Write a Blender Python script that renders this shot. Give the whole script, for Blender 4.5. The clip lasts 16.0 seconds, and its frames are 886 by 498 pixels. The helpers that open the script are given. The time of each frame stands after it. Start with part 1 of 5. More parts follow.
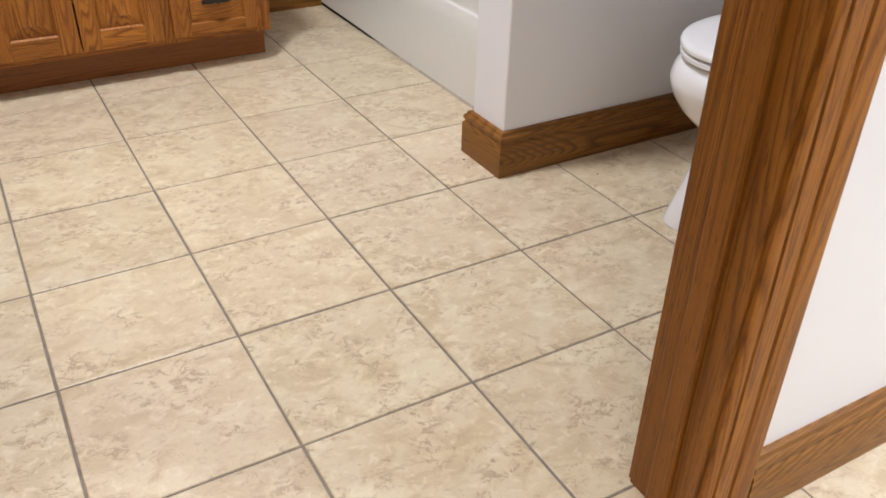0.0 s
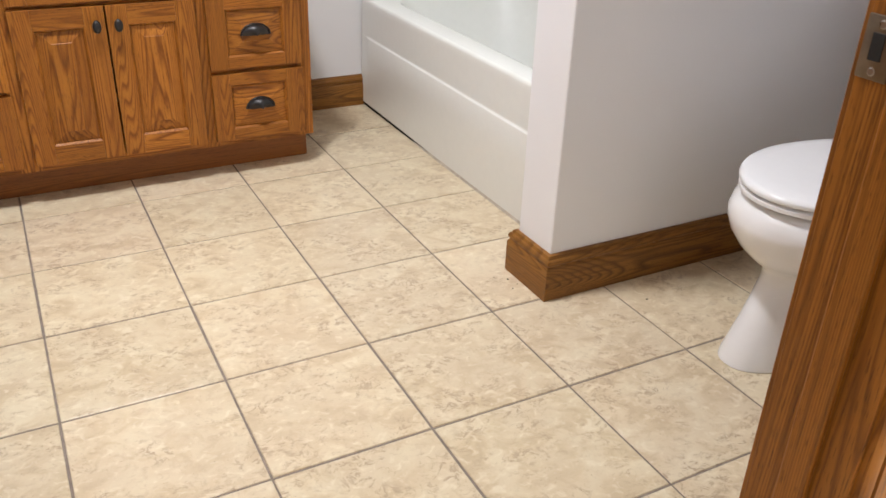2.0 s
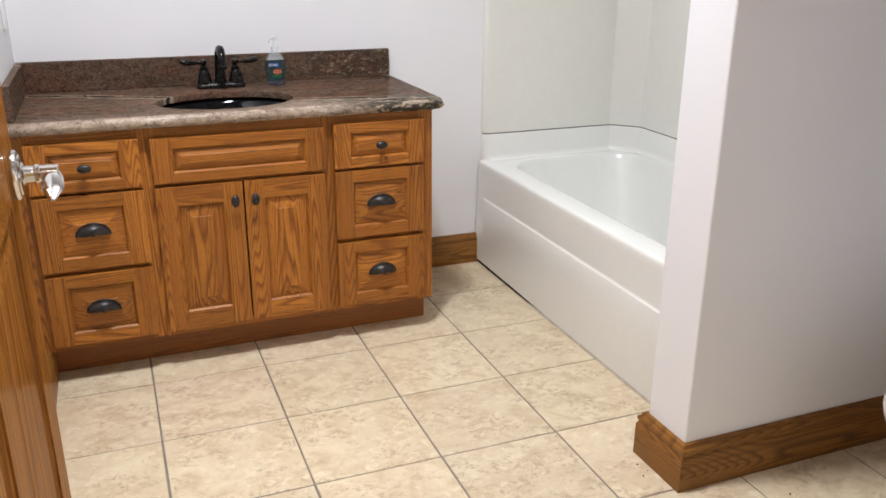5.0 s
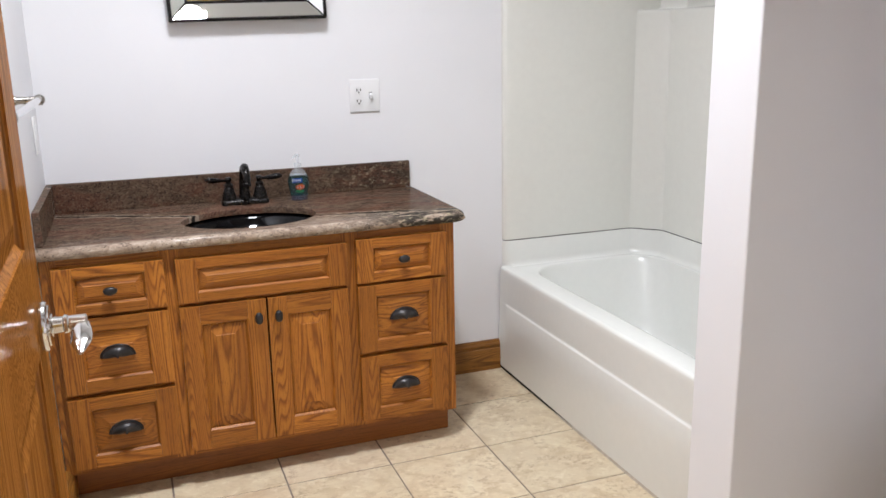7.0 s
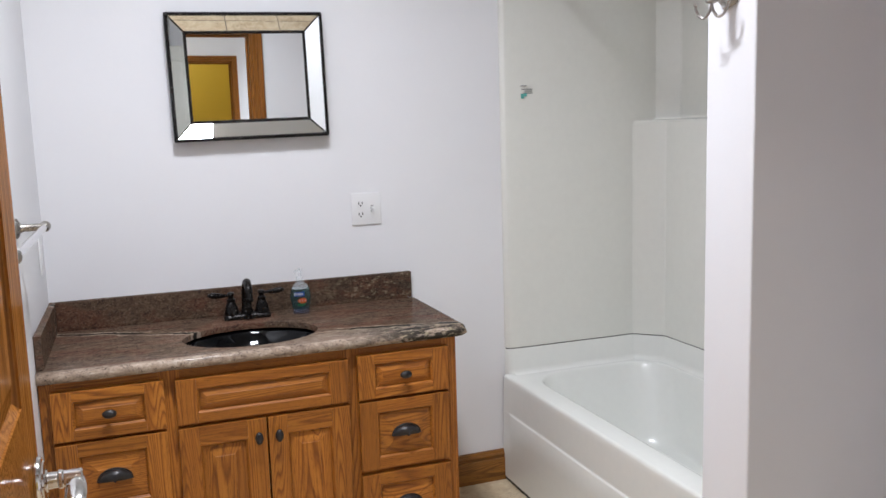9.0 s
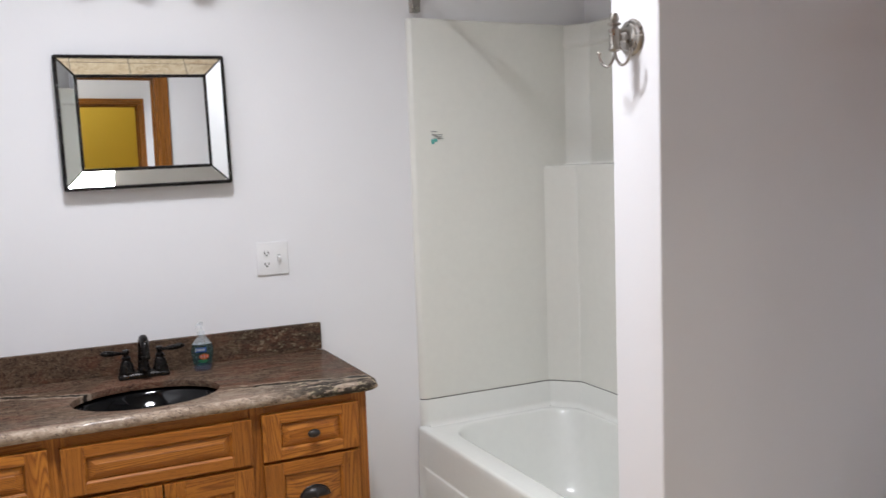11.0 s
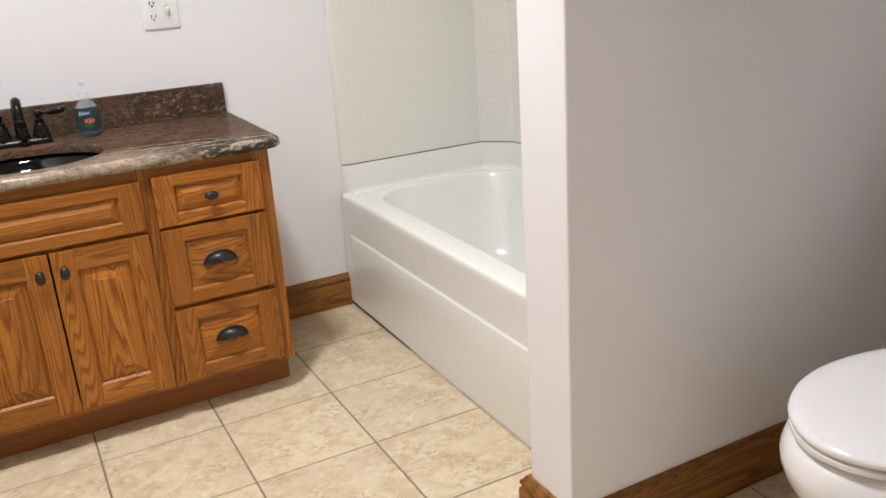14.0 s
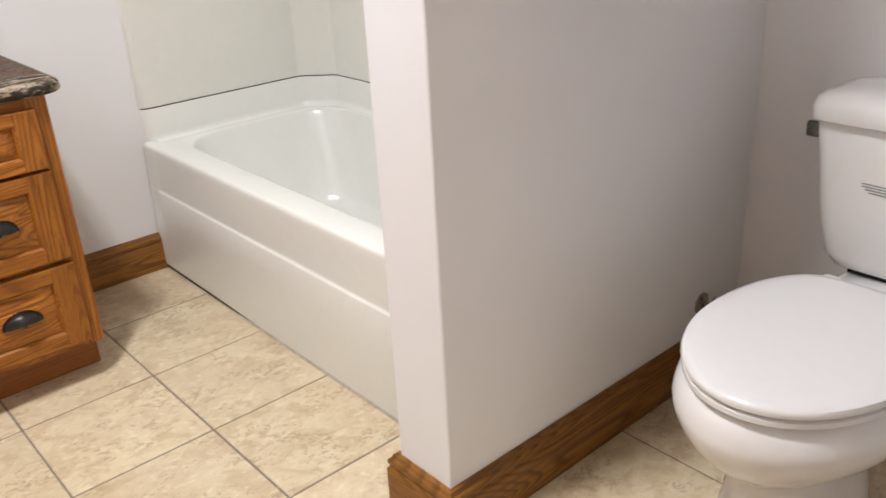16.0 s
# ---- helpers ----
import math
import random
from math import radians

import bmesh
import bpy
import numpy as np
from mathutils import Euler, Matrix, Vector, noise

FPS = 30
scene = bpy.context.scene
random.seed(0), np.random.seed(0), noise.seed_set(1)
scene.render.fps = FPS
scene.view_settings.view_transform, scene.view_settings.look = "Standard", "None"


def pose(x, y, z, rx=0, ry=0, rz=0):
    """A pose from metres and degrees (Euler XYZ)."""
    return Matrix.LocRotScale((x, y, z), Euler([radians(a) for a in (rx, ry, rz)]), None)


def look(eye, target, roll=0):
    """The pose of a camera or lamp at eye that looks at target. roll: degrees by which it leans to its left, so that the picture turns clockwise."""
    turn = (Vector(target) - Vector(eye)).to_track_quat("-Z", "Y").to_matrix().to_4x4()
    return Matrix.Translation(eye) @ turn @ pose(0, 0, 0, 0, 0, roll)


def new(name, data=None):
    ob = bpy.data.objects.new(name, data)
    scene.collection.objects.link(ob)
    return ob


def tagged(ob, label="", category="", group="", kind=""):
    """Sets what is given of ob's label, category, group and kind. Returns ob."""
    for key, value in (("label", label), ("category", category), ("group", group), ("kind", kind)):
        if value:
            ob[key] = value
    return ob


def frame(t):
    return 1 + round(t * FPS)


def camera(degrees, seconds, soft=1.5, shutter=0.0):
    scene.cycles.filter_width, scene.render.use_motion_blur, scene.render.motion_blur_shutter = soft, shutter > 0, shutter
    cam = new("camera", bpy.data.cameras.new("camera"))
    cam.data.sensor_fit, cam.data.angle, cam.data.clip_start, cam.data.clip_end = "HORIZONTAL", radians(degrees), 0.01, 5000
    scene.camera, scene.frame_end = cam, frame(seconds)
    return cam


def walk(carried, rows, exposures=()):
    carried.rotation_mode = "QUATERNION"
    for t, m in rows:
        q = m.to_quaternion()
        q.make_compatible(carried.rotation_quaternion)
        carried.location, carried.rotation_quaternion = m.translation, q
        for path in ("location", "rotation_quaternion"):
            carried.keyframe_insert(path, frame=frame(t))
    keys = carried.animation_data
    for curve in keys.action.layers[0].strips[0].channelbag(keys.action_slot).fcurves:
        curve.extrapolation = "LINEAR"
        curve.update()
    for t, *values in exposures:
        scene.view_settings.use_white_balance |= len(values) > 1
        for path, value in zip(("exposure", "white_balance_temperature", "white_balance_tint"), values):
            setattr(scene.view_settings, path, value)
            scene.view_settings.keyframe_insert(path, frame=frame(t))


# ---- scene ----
cam = camera(55.4, 16.0, shutter=0.32)
PATH = [
    (0, (-0.98, -1.981, 1.038), (-0.126, -0.528, -0.039), 1.4),
    (0.5, (-0.972, -1.951, 1.059), (-0.153, -0.454, 0.015), 1.4),
    (1, (-0.964, -1.904, 1.084), (-0.146, -0.38, 0.08), 1.1),
    (1.5, (-0.95, -1.864, 1.102), (-0.116, -0.325, 0.134), 1.2),
    (2, (-0.959, -1.844, 1.118), (-0.121, -0.289, 0.18), 2.0),
    (2.5, (-0.97, -1.823, 1.138), (-0.149, -0.238, 0.236), 2.3),
    (3, (-0.982, -1.804, 1.164), (-0.179, -0.188, 0.302), 2.3),
    (3.5, (-0.994, -1.787, 1.185), (-0.216, -0.134, 0.37), 2.0),
    (4, (-1.011, -1.771, 1.21), (-0.265, -0.082, 0.441), 1.7),
    (4.5, (-1.015, -1.753, 1.218), (-0.304, -0.028, 0.498), 1.0),
    (5, (-1.021, -1.738, 1.243), (-0.328, 0.011, 0.565), 0.3),
    (5.2, (-1.021, -1.733, 1.251), (-0.333, 0.022, 0.595), -0.1),
    (7.3, (-1.018, -1.706, 1.327), (-0.345, 0.125, 0.878), -1.25),
    (7.5, (-1.017, -1.705, 1.335), (-0.343, 0.129, 0.907), -1.4),
    (8, (-1.017, -1.711, 1.351), (-0.344, 0.134, 0.976), -1.6),
    (8.5, (-1.011, -1.706, 1.382), (-0.336, 0.147, 1.051), -1.7),
    (8.7, (-1.008, -1.704, 1.39), (-0.332, 0.152, 1.083), -1.7),
    (10.8, (-0.957, -1.652, 1.427), (-0.14, 0.161, 1.244), -1.85),
    (11, (-0.941, -1.638, 1.415), (-0.08, 0.158, 1.23), -2.0),
    (11.5, (-0.912, -1.628, 1.4), (0.05, 0.112, 1.185), -2.0),
    (12, (-0.872, -1.614, 1.391), (0.139, 0.089, 1.115), -2.3),
    (12.5, (-0.849, -1.6, 1.359), (0.191, 0.071, 1.009), -2.7),
    (13, (-0.808, -1.559, 1.311), (0.204, 0.097, 0.826), -3.1),
    (13.5, (-0.758, -1.556, 1.283), (0.179, 0.112, 0.701), -3.3),
    (14, (-0.72, -1.541, 1.236), (0.143, 0.139, 0.578), -3.8),
    (14.5, (-0.692, -1.509, 1.21), (0.124, 0.162, 0.475), -4.1),
    (15, (-0.674, -1.406, 1.181), (0.195, 0.21, 0.385), -3.9),
    (15.5, (-0.657, -1.308, 1.184), (0.377, 0.191, 0.356), -3.5),
    (16, (-0.644, -1.289, 1.188), (0.538, 0.095, 0.36), -3.0),
]
walk(cam, [(t, look(eye, target, roll)) for t, eye, target, roll in PATH], [(0, -0.15, 6200, 10), (2.0, 0.0, 6300, 10), (5.0, 0.02, 6220, 10), (7.5, -0.02, 6080, 10), (8.7, -0.28, 6000, 10), (11.0, -0.31, 6160, 10), (12.5, -0.27, 6270, 10), (13.5, -0.19, 6480, 10), (14.5, 0.08, 6560, 10), (16, 0.01, 6560, 10)])

# ---------------------------------------------------------------- light
world = bpy.data.worlds.new("world")
world.use_nodes = True
world.node_tree.nodes["Background"].inputs["Color"].default_value = (0.9, 0.95, 1.0, 1)
world.node_tree.nodes["Background"].inputs["Strength"].default_value = 0.05
scene.world = world


def lamp(name, place, watts, radius, colour):
    data = bpy.data.lights.new(name, "POINT")
    data.energy, data.shadow_soft_size, data.color = watts, radius, colour
    ob = new(name, data)
    ob.location = place
    return ob


LAMP = (-0.72, -0.05, 3.05)
HALL_LAMPS = ((0.92, -2.32), (-1.32, -2.92))


def downlight(name, x, y, z, watts, size, spread, colour=(1.0, 0.983, 1.0)):
    """A lit diffuser under a ceiling lamp."""
    data = bpy.data.lights.new(name, "AREA")
    data.shape, data.size, data.energy, data.color = "SQUARE", size, watts, colour
    data.spread = radians(spread)
    ob = new(name, data)
    ob.location = (x, y, z)


downlight("bath_ceiling_glow", LAMP[0], LAMP[1], LAMP[2] - 0.096, 42, 0.28, 134)
# The right-hand hall lamp is unseen, added to brighten the wall by the jamb.
downlight("hall_unseen_glow", *HALL_LAMPS[0], LAMP[2] - 0.096, 50, 0.23, 118, (0.90, 0.925, 1.0))
downlight("hall_unseen_glow", *HALL_LAMPS[1], LAMP[2] - 0.096, 19, 0.40, 140, (1.0, 0.94, 0.84))
# Unseen fill light, added so the yellow room shows bright in the mirror.
lamp("yellow_room_fill", (-0.9, -4.6, 2.93), 40, 0.10, (1.0, 0.97, 0.93))


# ---------------------------------------------------------------- materials
class Mat:
    """A small wrapper for building node materials."""

    def __init__(self, name, rough=0.5, metal=0.0):
        self.m = bpy.data.materials.new(name)
        self.m.use_nodes = True
        self.t = self.m.node_tree
        self.p = self.t.nodes["Principled BSDF"]
        self.p.inputs["Roughness"].default_value = rough
        self.p.inputs["Metallic"].default_value = metal
        self.coord = self.t.nodes.new("ShaderNodeTexCoord").outputs["Object"]

    def node(self, kind, **sets):
        n = self.t.nodes.new(kind)
        for k, v in sets.items():
            n.inputs[k.replace("_", " ")].default_value = v
        return n

    def link(self, a, b):
        self.t.links.new(a, b)

    def shifted(self, amount=30.0):
        """Object coordinates moved by a random amount for each object."""
        info = self.t.nodes.new("ShaderNodeObjectInfo")
        mul = self.t.nodes.new("ShaderNodeVectorMath")
        mul.operation = "MULTIPLY_ADD"
        self.link(info.outputs["Random"], mul.inputs[0])
        mul.inputs[1].default_value = (amount, amount * 1.7, amount * 0.6)
        self.link(self.coord, mul.inputs[2])
        return mul.outputs[0]

    def scaled(self, vec, s, rot=(0, 0, 0)):
        n = self.t.nodes.new("ShaderNodeMapping")
        n.inputs["Scale"].default_value = s
        n.inputs["Rotation"].default_value = rot
        self.link(vec, n.inputs["Vector"])
        return n.outputs[0]

    def noise(self, vec, scale, detail=4.0, rough=0.55, distortion=0.0):
        n = self.node("ShaderNodeTexNoise", Scale=scale, Detail=detail, Roughness=rough, Distortion=distortion)
        self.link(vec, n.inputs["Vector"])
        return n.outputs["Fac"]

    def ramp(self, fac, stops):
        n = self.t.nodes.new("ShaderNodeValToRGB")
        e = n.color_ramp.elements
        while len(e) < len(stops):
            e.new(0.5)
        for el, (pos, col) in zip(e, stops):
            el.position, el.color = pos, (*col, 1)
        self.link(fac, n.inputs["Fac"])
        return n.outputs["Color"]

    def math(self, op, a, b=0.0, c=0.0):
        n = self.t.nodes.new("ShaderNodeMath")
        n.operation = op
        for i, v in enumerate((a, b, c)):
            if isinstance(v, (int, float)):
                n.inputs[i].default_value = v
            else:
                self.link(v, n.inputs[i])
        return n.outputs[0]

    def mix(self, fac, a, b, mode="MIX"):
        n = self.t.nodes.new("ShaderNodeMix")
        n.data_type, n.blend_type = "RGBA", mode
        for i, v in ((0, fac), (6, a), (7, b)):
            if isinstance(v, (int, float)):
                n.inputs[i].default_value = v
            elif isinstance(v, tuple):
                n.inputs[i].default_value = (*v, 1)
            else:
                self.link(v, n.inputs[i])
        return n.outputs[2]

    def colour(self, c):
        if isinstance(c, tuple):
            self.p.inputs["Base Color"].default_value = (*c, 1)
        else:
            self.link(c, self.p.inputs["Base Color"])
        return self

    def bump(self, height, strength=0.2, distance=0.001):
        n = self.node("ShaderNodeBump", Strength=strength, Distance=distance)
        self.link(height, n.inputs["Height"])
        self.link(n.outputs[0], self.p.inputs["Normal"])
        return self

    def rough(self, fac, lo, hi):
        n = self.t.nodes.new("ShaderNodeMapRange")
        n.inputs["To Min"].default_value, n.inputs["To Max"].default_value = lo, hi
        self.link(fac, n.inputs["Value"])
        self.link(n.outputs[0], self.p.inputs["Roughness"])
        return self


def paint(name, base, rough=0.55):
    m = Mat(name, rough)
    big = m.noise(m.coord, 1.7, 3)
    fine = m.noise(m.coord, 170, 3, 0.6)
    mid = m.noise(m.coord, 45, 2)
    lo = tuple(c * 0.965 for c in base)
    m.colour(m.ramp(big, [(0.3, lo), (0.7, base)]))
    m.bump(m.math("ADD", fine, mid), 0.15, 0.0013)
    m.rough(mid, rough - 0.06, rough + 0.06)
    return m.m


def oak(name, axis, light, mid, dark, gloss=0.34, tone=0.35, shine=0.5, stretch=0.05, figure=1.0, lines=74.0):
    """Stained oak with its grain along one axis: cathedral growth lines, streaks and fine open pores."""
    m = Mat(name, gloss)
    v = m.shifted()
    k = "xyz".index(axis)

    def along(f):
        return m.scaled(v, tuple(f if i == k else 1.0 for i in range(3)))

    a, b, dash = along(stretch), along(0.018), along(0.06)
    pores = m.noise(dash, 520.0, 2.0, 0.6)
    streak = m.noise(b, 150.0, 4.0, 0.65)
    broad = m.noise(b, 16.0, 3.0, 0.55)
    field = m.math("ADD", m.noise(a, 5.5, 2.0, 0.42, 0.10), m.math("MULTIPLY", m.noise(along(0.03), 70.0, 3.0, 0.6), 0.006))
    rings = m.math("FRACT", m.math("MULTIPLY", field, lines))
    late = tuple(0.56 * p + 0.44 * q for p, q in zip(mid, dark))
    c = m.ramp(rings, [(0.0, mid), (0.12, light), (0.50, light), (0.78, mid), (0.90, late), (1.0, mid)])
    c = m.mix(1.0 - figure, c, tuple(0.55 * p + 0.45 * q for p, q in zip(light, mid)))
    c = m.mix(m.ramp(broad, [(0.34, (0.60, 0.60, 0.60)), (0.60, (0, 0, 0))]), c, mid)
    c = m.mix(m.ramp(streak, [(0.36, (0.60, 0.60, 0.60)), (0.48, (0, 0, 0))]), c, late)
    c = m.mix(m.ramp(streak, [(0.55, (0, 0, 0)), (0.72, (0.22, 0.22, 0.22))]), c, tuple(min(1.0, p * 1.25) for p in light))
    c = m.mix(m.ramp(pores, [(0.33, (0.55, 0.55, 0.55)), (0.42, (0, 0, 0))]), c, dark)
    info = m.t.nodes.new("ShaderNodeObjectInfo")
    shade = m.math("MULTIPLY_ADD", info.outputs["Random"], tone, 1.0 - tone / 2)
    hue = m.t.nodes.new("ShaderNodeHueSaturation")
    m.link(shade, hue.inputs["Value"])
    m.link(c, hue.inputs["Color"])
    m.colour(hue.outputs[0])
    m.bump(m.math("ADD", pores, m.math("MULTIPLY", streak, 0.8)), 0.16, 0.0007)
    m.rough(streak, gloss - 0.06, gloss + 0.10)
    m.p.inputs["Specular IOR Level"].default_value = shine
    m.p.inputs["Coat Weight"].default_value = 0.10 if shine > 0.4 else (0.20 if shine == 0.0 else 0.0)
    m.p.inputs["Coat Roughness"].default_value = 0.18 if shine > 0.4 else 0.12
    return m.m


def plain(name, base, rough, metal=0.0, wear=0.08, coat=0.0):
    m = Mat(name, rough, metal)
    n = m.noise(m.coord, 38, 4)
    lo = tuple(c * (1 - wear) for c in base)
    m.colour(m.ramp(n, [(0.3, lo), (0.7, base)]))
    m.rough(m.noise(m.coord, 90, 3), max(0.02, rough - 0.05), rough + 0.06)
    m.p.inputs["Coat Weight"].default_value = coat
    m.p.inputs["Coat Roughness"].default_value = 0.05
    return m.m


def ridge(m, fac, lo, hi):
    """Thin crooked lines where a noise crosses its middle value."""
    r = m.math("SUBTRACT", 1.0, m.math("ABSOLUTE", m.math("MULTIPLY_ADD", fac, 2.0, -1.0)))
    return m.ramp(r, [(lo, (0, 0, 0)), (hi, (1, 1, 1))])


def tile_material():
    """Cream ceramic with tan clouds, short brown strokes and pale flecks, shifted from tile to tile."""
    m = Mat("ceramic_tile", 0.3)
    v = m.shifted(50.0)
    flow = m.scaled(v, (1.0, 1.25, 1.0), (0, 0, 0.70))
    big = m.noise(flow, 5.0, 3.0, 0.55, 0.4)
    cloud = m.noise(flow, 13.0, 4.0, 0.52, 0.7)
    mid = m.noise(flow, 38.0, 4.0, 0.55, 0.7)
    fine = m.noise(v, 120.0, 4.0, 0.65, 0.4)
    c = m.ramp(cloud, [(0.33, (0.494, 0.374, 0.224)), (0.43, (0.580, 0.460, 0.288)), (0.50, (0.636, 0.522, 0.346)), (0.62, (0.670, 0.570, 0.391))])
    c = m.mix(m.ramp(big, [(0.38, (0.55, 0.55, 0.55)), (0.58, (0, 0, 0))]), c, (0.565, 0.448, 0.296))
    # sparse strokes that come in drifts, broken along their way
    drift = m.ramp(m.noise(flow, 9.0, 3.0, 0.55, 0.5), [(0.45, (0, 0, 0)), (0.60, (1, 1, 1))])
    strokes = ridge(m, m.noise(flow, 14.0, 4.0, 0.50, 1.5), 0.90, 0.985)
    hair = ridge(m, m.noise(m.scaled(v, (1.0, 1.2, 1.0), (0, 0, 0.3)), 30.0, 3.0, 0.5, 1.6), 0.90, 0.985)
    broken = m.ramp(mid, [(0.44, (0.90, 0.90, 0.90)), (0.53, (0.0, 0.0, 0.0))])
    c = m.mix(m.mix(1.0, m.mix(1.0, drift, strokes, "MULTIPLY"), broken, "MULTIPLY"), c, (0.315, 0.212, 0.122))
    c = m.mix(m.mix(1.0, m.mix(0.22, drift, (1.0, 1.0, 1.0)), m.mix(1.0, hair, broken, "MULTIPLY"), "MULTIPLY"), c, (0.375, 0.262, 0.156))
    c = m.mix(m.ramp(mid, [(0.32, (0.45, 0.45, 0.45)), (0.43, (0, 0, 0))]), c, (0.49, 0.365, 0.228))
    c = m.mix(m.ramp(fine, [(0.29, (0.70, 0.70, 0.70)), (0.35, (0, 0, 0))]), c, (0.36, 0.250, 0.150))
    c = m.mix(m.ramp(mid, [(0.57, (0, 0, 0)), (0.68, (0.55, 0.55, 0.55))]), c, (0.770, 0.685, 0.520))
    info = m.t.nodes.new("ShaderNodeObjectInfo")
    hue = m.t.nodes.new("ShaderNodeHueSaturation")
    m.link(m.math("MULTIPLY_ADD", info.outputs["Random"], 0.09, 0.955), hue.inputs["Value"])
    cast = m.math("FRACT", m.math("MULTIPLY", info.outputs["Random"], 7.31))
    c = m.mix(0.18, c, m.ramp(cast, [(0.0, (0.68, 0.58, 0.48)), (0.5, (0.66, 0.58, 0.43)), (1.0, (0.58, 0.57, 0.44))]))
    m.link(c, hue.inputs["Color"])
    m.colour(hue.outputs[0])
    m.bump(m.math("ADD", cloud, m.math("MULTIPLY", mid, 0.7)), 0.55, 0.0024)
    m.rough(cloud, 0.24, 0.42)
    return m.m


def granite_material():
    m = Mat("polished_granite", 0.2)
    sep = m.t.nodes.new("ShaderNodeSeparateXYZ")
    m.link(m.coord, sep.inputs[0])
    x, y, z = (sep.outputs[k] for k in "XYZ")
    flow = m.scaled(m.coord, (1.0, 2.3, 2.3), (0.0, 0.0, 0.40))
    crystal = m.node("ShaderNodeTexVoronoi", Scale=290.0)
    m.link(m.scaled(m.coord, (0.7, 1.0, 1.0), (0, 0, 0.4)), crystal.inputs["Vector"])
    cell = m.t.nodes.new("ShaderNodeSeparateColor")
    m.link(crystal.outputs["Color"], cell.inputs[0])
    cell = cell.outputs[0]
    blotch = m.noise(flow, 26.0, 6.0, 0.72, 0.5)
    grain = m.noise(m.coord, 130.0, 5.0, 0.75)
    band = m.noise(flow, 5.0, 4.0, 0.6, 0.8)
    # reddish brown behind the vein
    deep = m.ramp(blotch, [(0.28, (0.034, 0.022, 0.016)), (0.43, (0.070, 0.045, 0.030)), (0.55, (0.100, 0.065, 0.044)), (0.72, (0.155, 0.110, 0.075))])
    deep = m.mix(m.ramp(band, [(0.46, (0, 0, 0)), (0.60, (0.60, 0.60, 0.60))]), deep, (0.120, 0.050, 0.031))
    lines = m.noise(m.scaled(m.coord, (0.8, 3.2, 3.2), (0, 0, 0.41)), 15.0, 5.0, 0.66, 0.4)
    flat = m.ramp(z, [(0.792, (1, 1, 1)), (0.800, (0.25, 0.25, 0.25))])
    deep = m.mix(m.mix(1.0, flat, m.ramp(lines, [(0.37, (0.60, 0.60, 0.60)), (0.46, (0, 0, 0))]), "MULTIPLY"), deep, (0.022, 0.018, 0.015))
    deep = m.mix(m.mix(1.0, flat, m.ramp(lines, [(0.57, (0, 0, 0)), (0.68, (0.55, 0.55, 0.55))]), "MULTIPLY"), deep, (0.20, 0.148, 0.105))
    deep = m.mix(m.ramp(cell, [(0.65, (0, 0, 0)), (0.97, (0.40, 0.40, 0.40))]), deep, (0.23, 0.165, 0.115))
    deep = m.mix(m.ramp(cell, [(0.05, (0.65, 0.65, 0.65)), (0.16, (0, 0, 0))]), deep, (0.022, 0.018, 0.016))
    # cream and tan in front of it
    pale = m.ramp(blotch, [(0.30, (0.09, 0.068, 0.054)), (0.38, (0.24, 0.180, 0.136)), (0.52, (0.40, 0.315, 0.240)), (0.66, (0.58, 0.490, 0.390))])
    pale = m.mix(m.ramp(cell, [(0.03, (0.50, 0.50, 0.50)), (0.15, (0, 0, 0))]), pale, (0.085, 0.068, 0.055))
    pale = m.mix(m.ramp(grain, [(0.33, (0.6, 0.6, 0.6)), (0.41, (0, 0, 0))]), pale, (0.10, 0.075, 0.055))
    sway = m.math("MULTIPLY", m.math("SUBTRACT", m.noise(m.coord, 5.0, 3.0), 0.5), 0.07)
    fret = m.math("MULTIPLY", m.math("SUBTRACT", m.noise(m.coord, 34.0, 4.0, 0.65), 0.5), 0.062)
    u = m.math("ADD", x, 0.5)
    bend = m.math("MINIMUM", m.math("MULTIPLY", u, 0.44), m.math("MULTIPLY", u, 0.20))
    d = m.math("ADD", m.math("ADD", m.math("SUBTRACT", y, 0.893), bend), m.math("ADD", sway, fret))
    along = m.ramp(m.math("ADD", x, 1.3), [(0.25, (0.03, 0.03, 0.03)), (0.85, (0.48, 0.48, 0.48))])
    ahead = m.ramp(m.math("ADD", d, 0.5), [(0.465, (1, 1, 1)), (0.515, (0, 0, 0))])
    edge = m.ramp(y, [(0.742, (0.9, 0.9, 0.9)), (0.765, (0, 0, 0))])
    c = m.mix(m.mix(1.0, m.mix(1.0, ahead, along, "MULTIPLY"), edge, "LIGHTEN"), deep, pale)
    # the vein itself, broken along its way, and black clusters near the open end
    broken = m.ramp(m.noise(flow, 9.0, 3.0, 0.6), [(0.38, (0.1, 0.1, 0.1)), (0.47, (1, 1, 1))])
    rims = m.ramp(m.math("ABSOLUTE", m.math("SUBTRACT", m.math("ABSOLUTE", d), 0.017)), [(0.004, (0.60, 0.60, 0.60)), (0.010, (0, 0, 0))])
    c = m.mix(m.mix(1.0, rims, broken, "MULTIPLY"), c, (0.40, 0.32, 0.24))
    near = m.ramp(m.math("ABSOLUTE", d), [(0.007, (0.95, 0.95, 0.95)), (0.015, (0, 0, 0))])
    c = m.mix(m.mix(1.0, near, broken, "MULTIPLY"), c, (0.016, 0.015, 0.014))
    end = m.ramp(m.math("ADD", x, 0.5), [(0.05, (0, 0, 0)), (0.28, (1, 1, 1))])
    upper = m.ramp(z, [(0.795, (0, 0, 0)), (0.80, (0.5, 0.5, 0.5))])
    end = m.mix(1.0, end, m.mix(1.0, ahead, upper, "LIGHTEN"), "MULTIPLY")
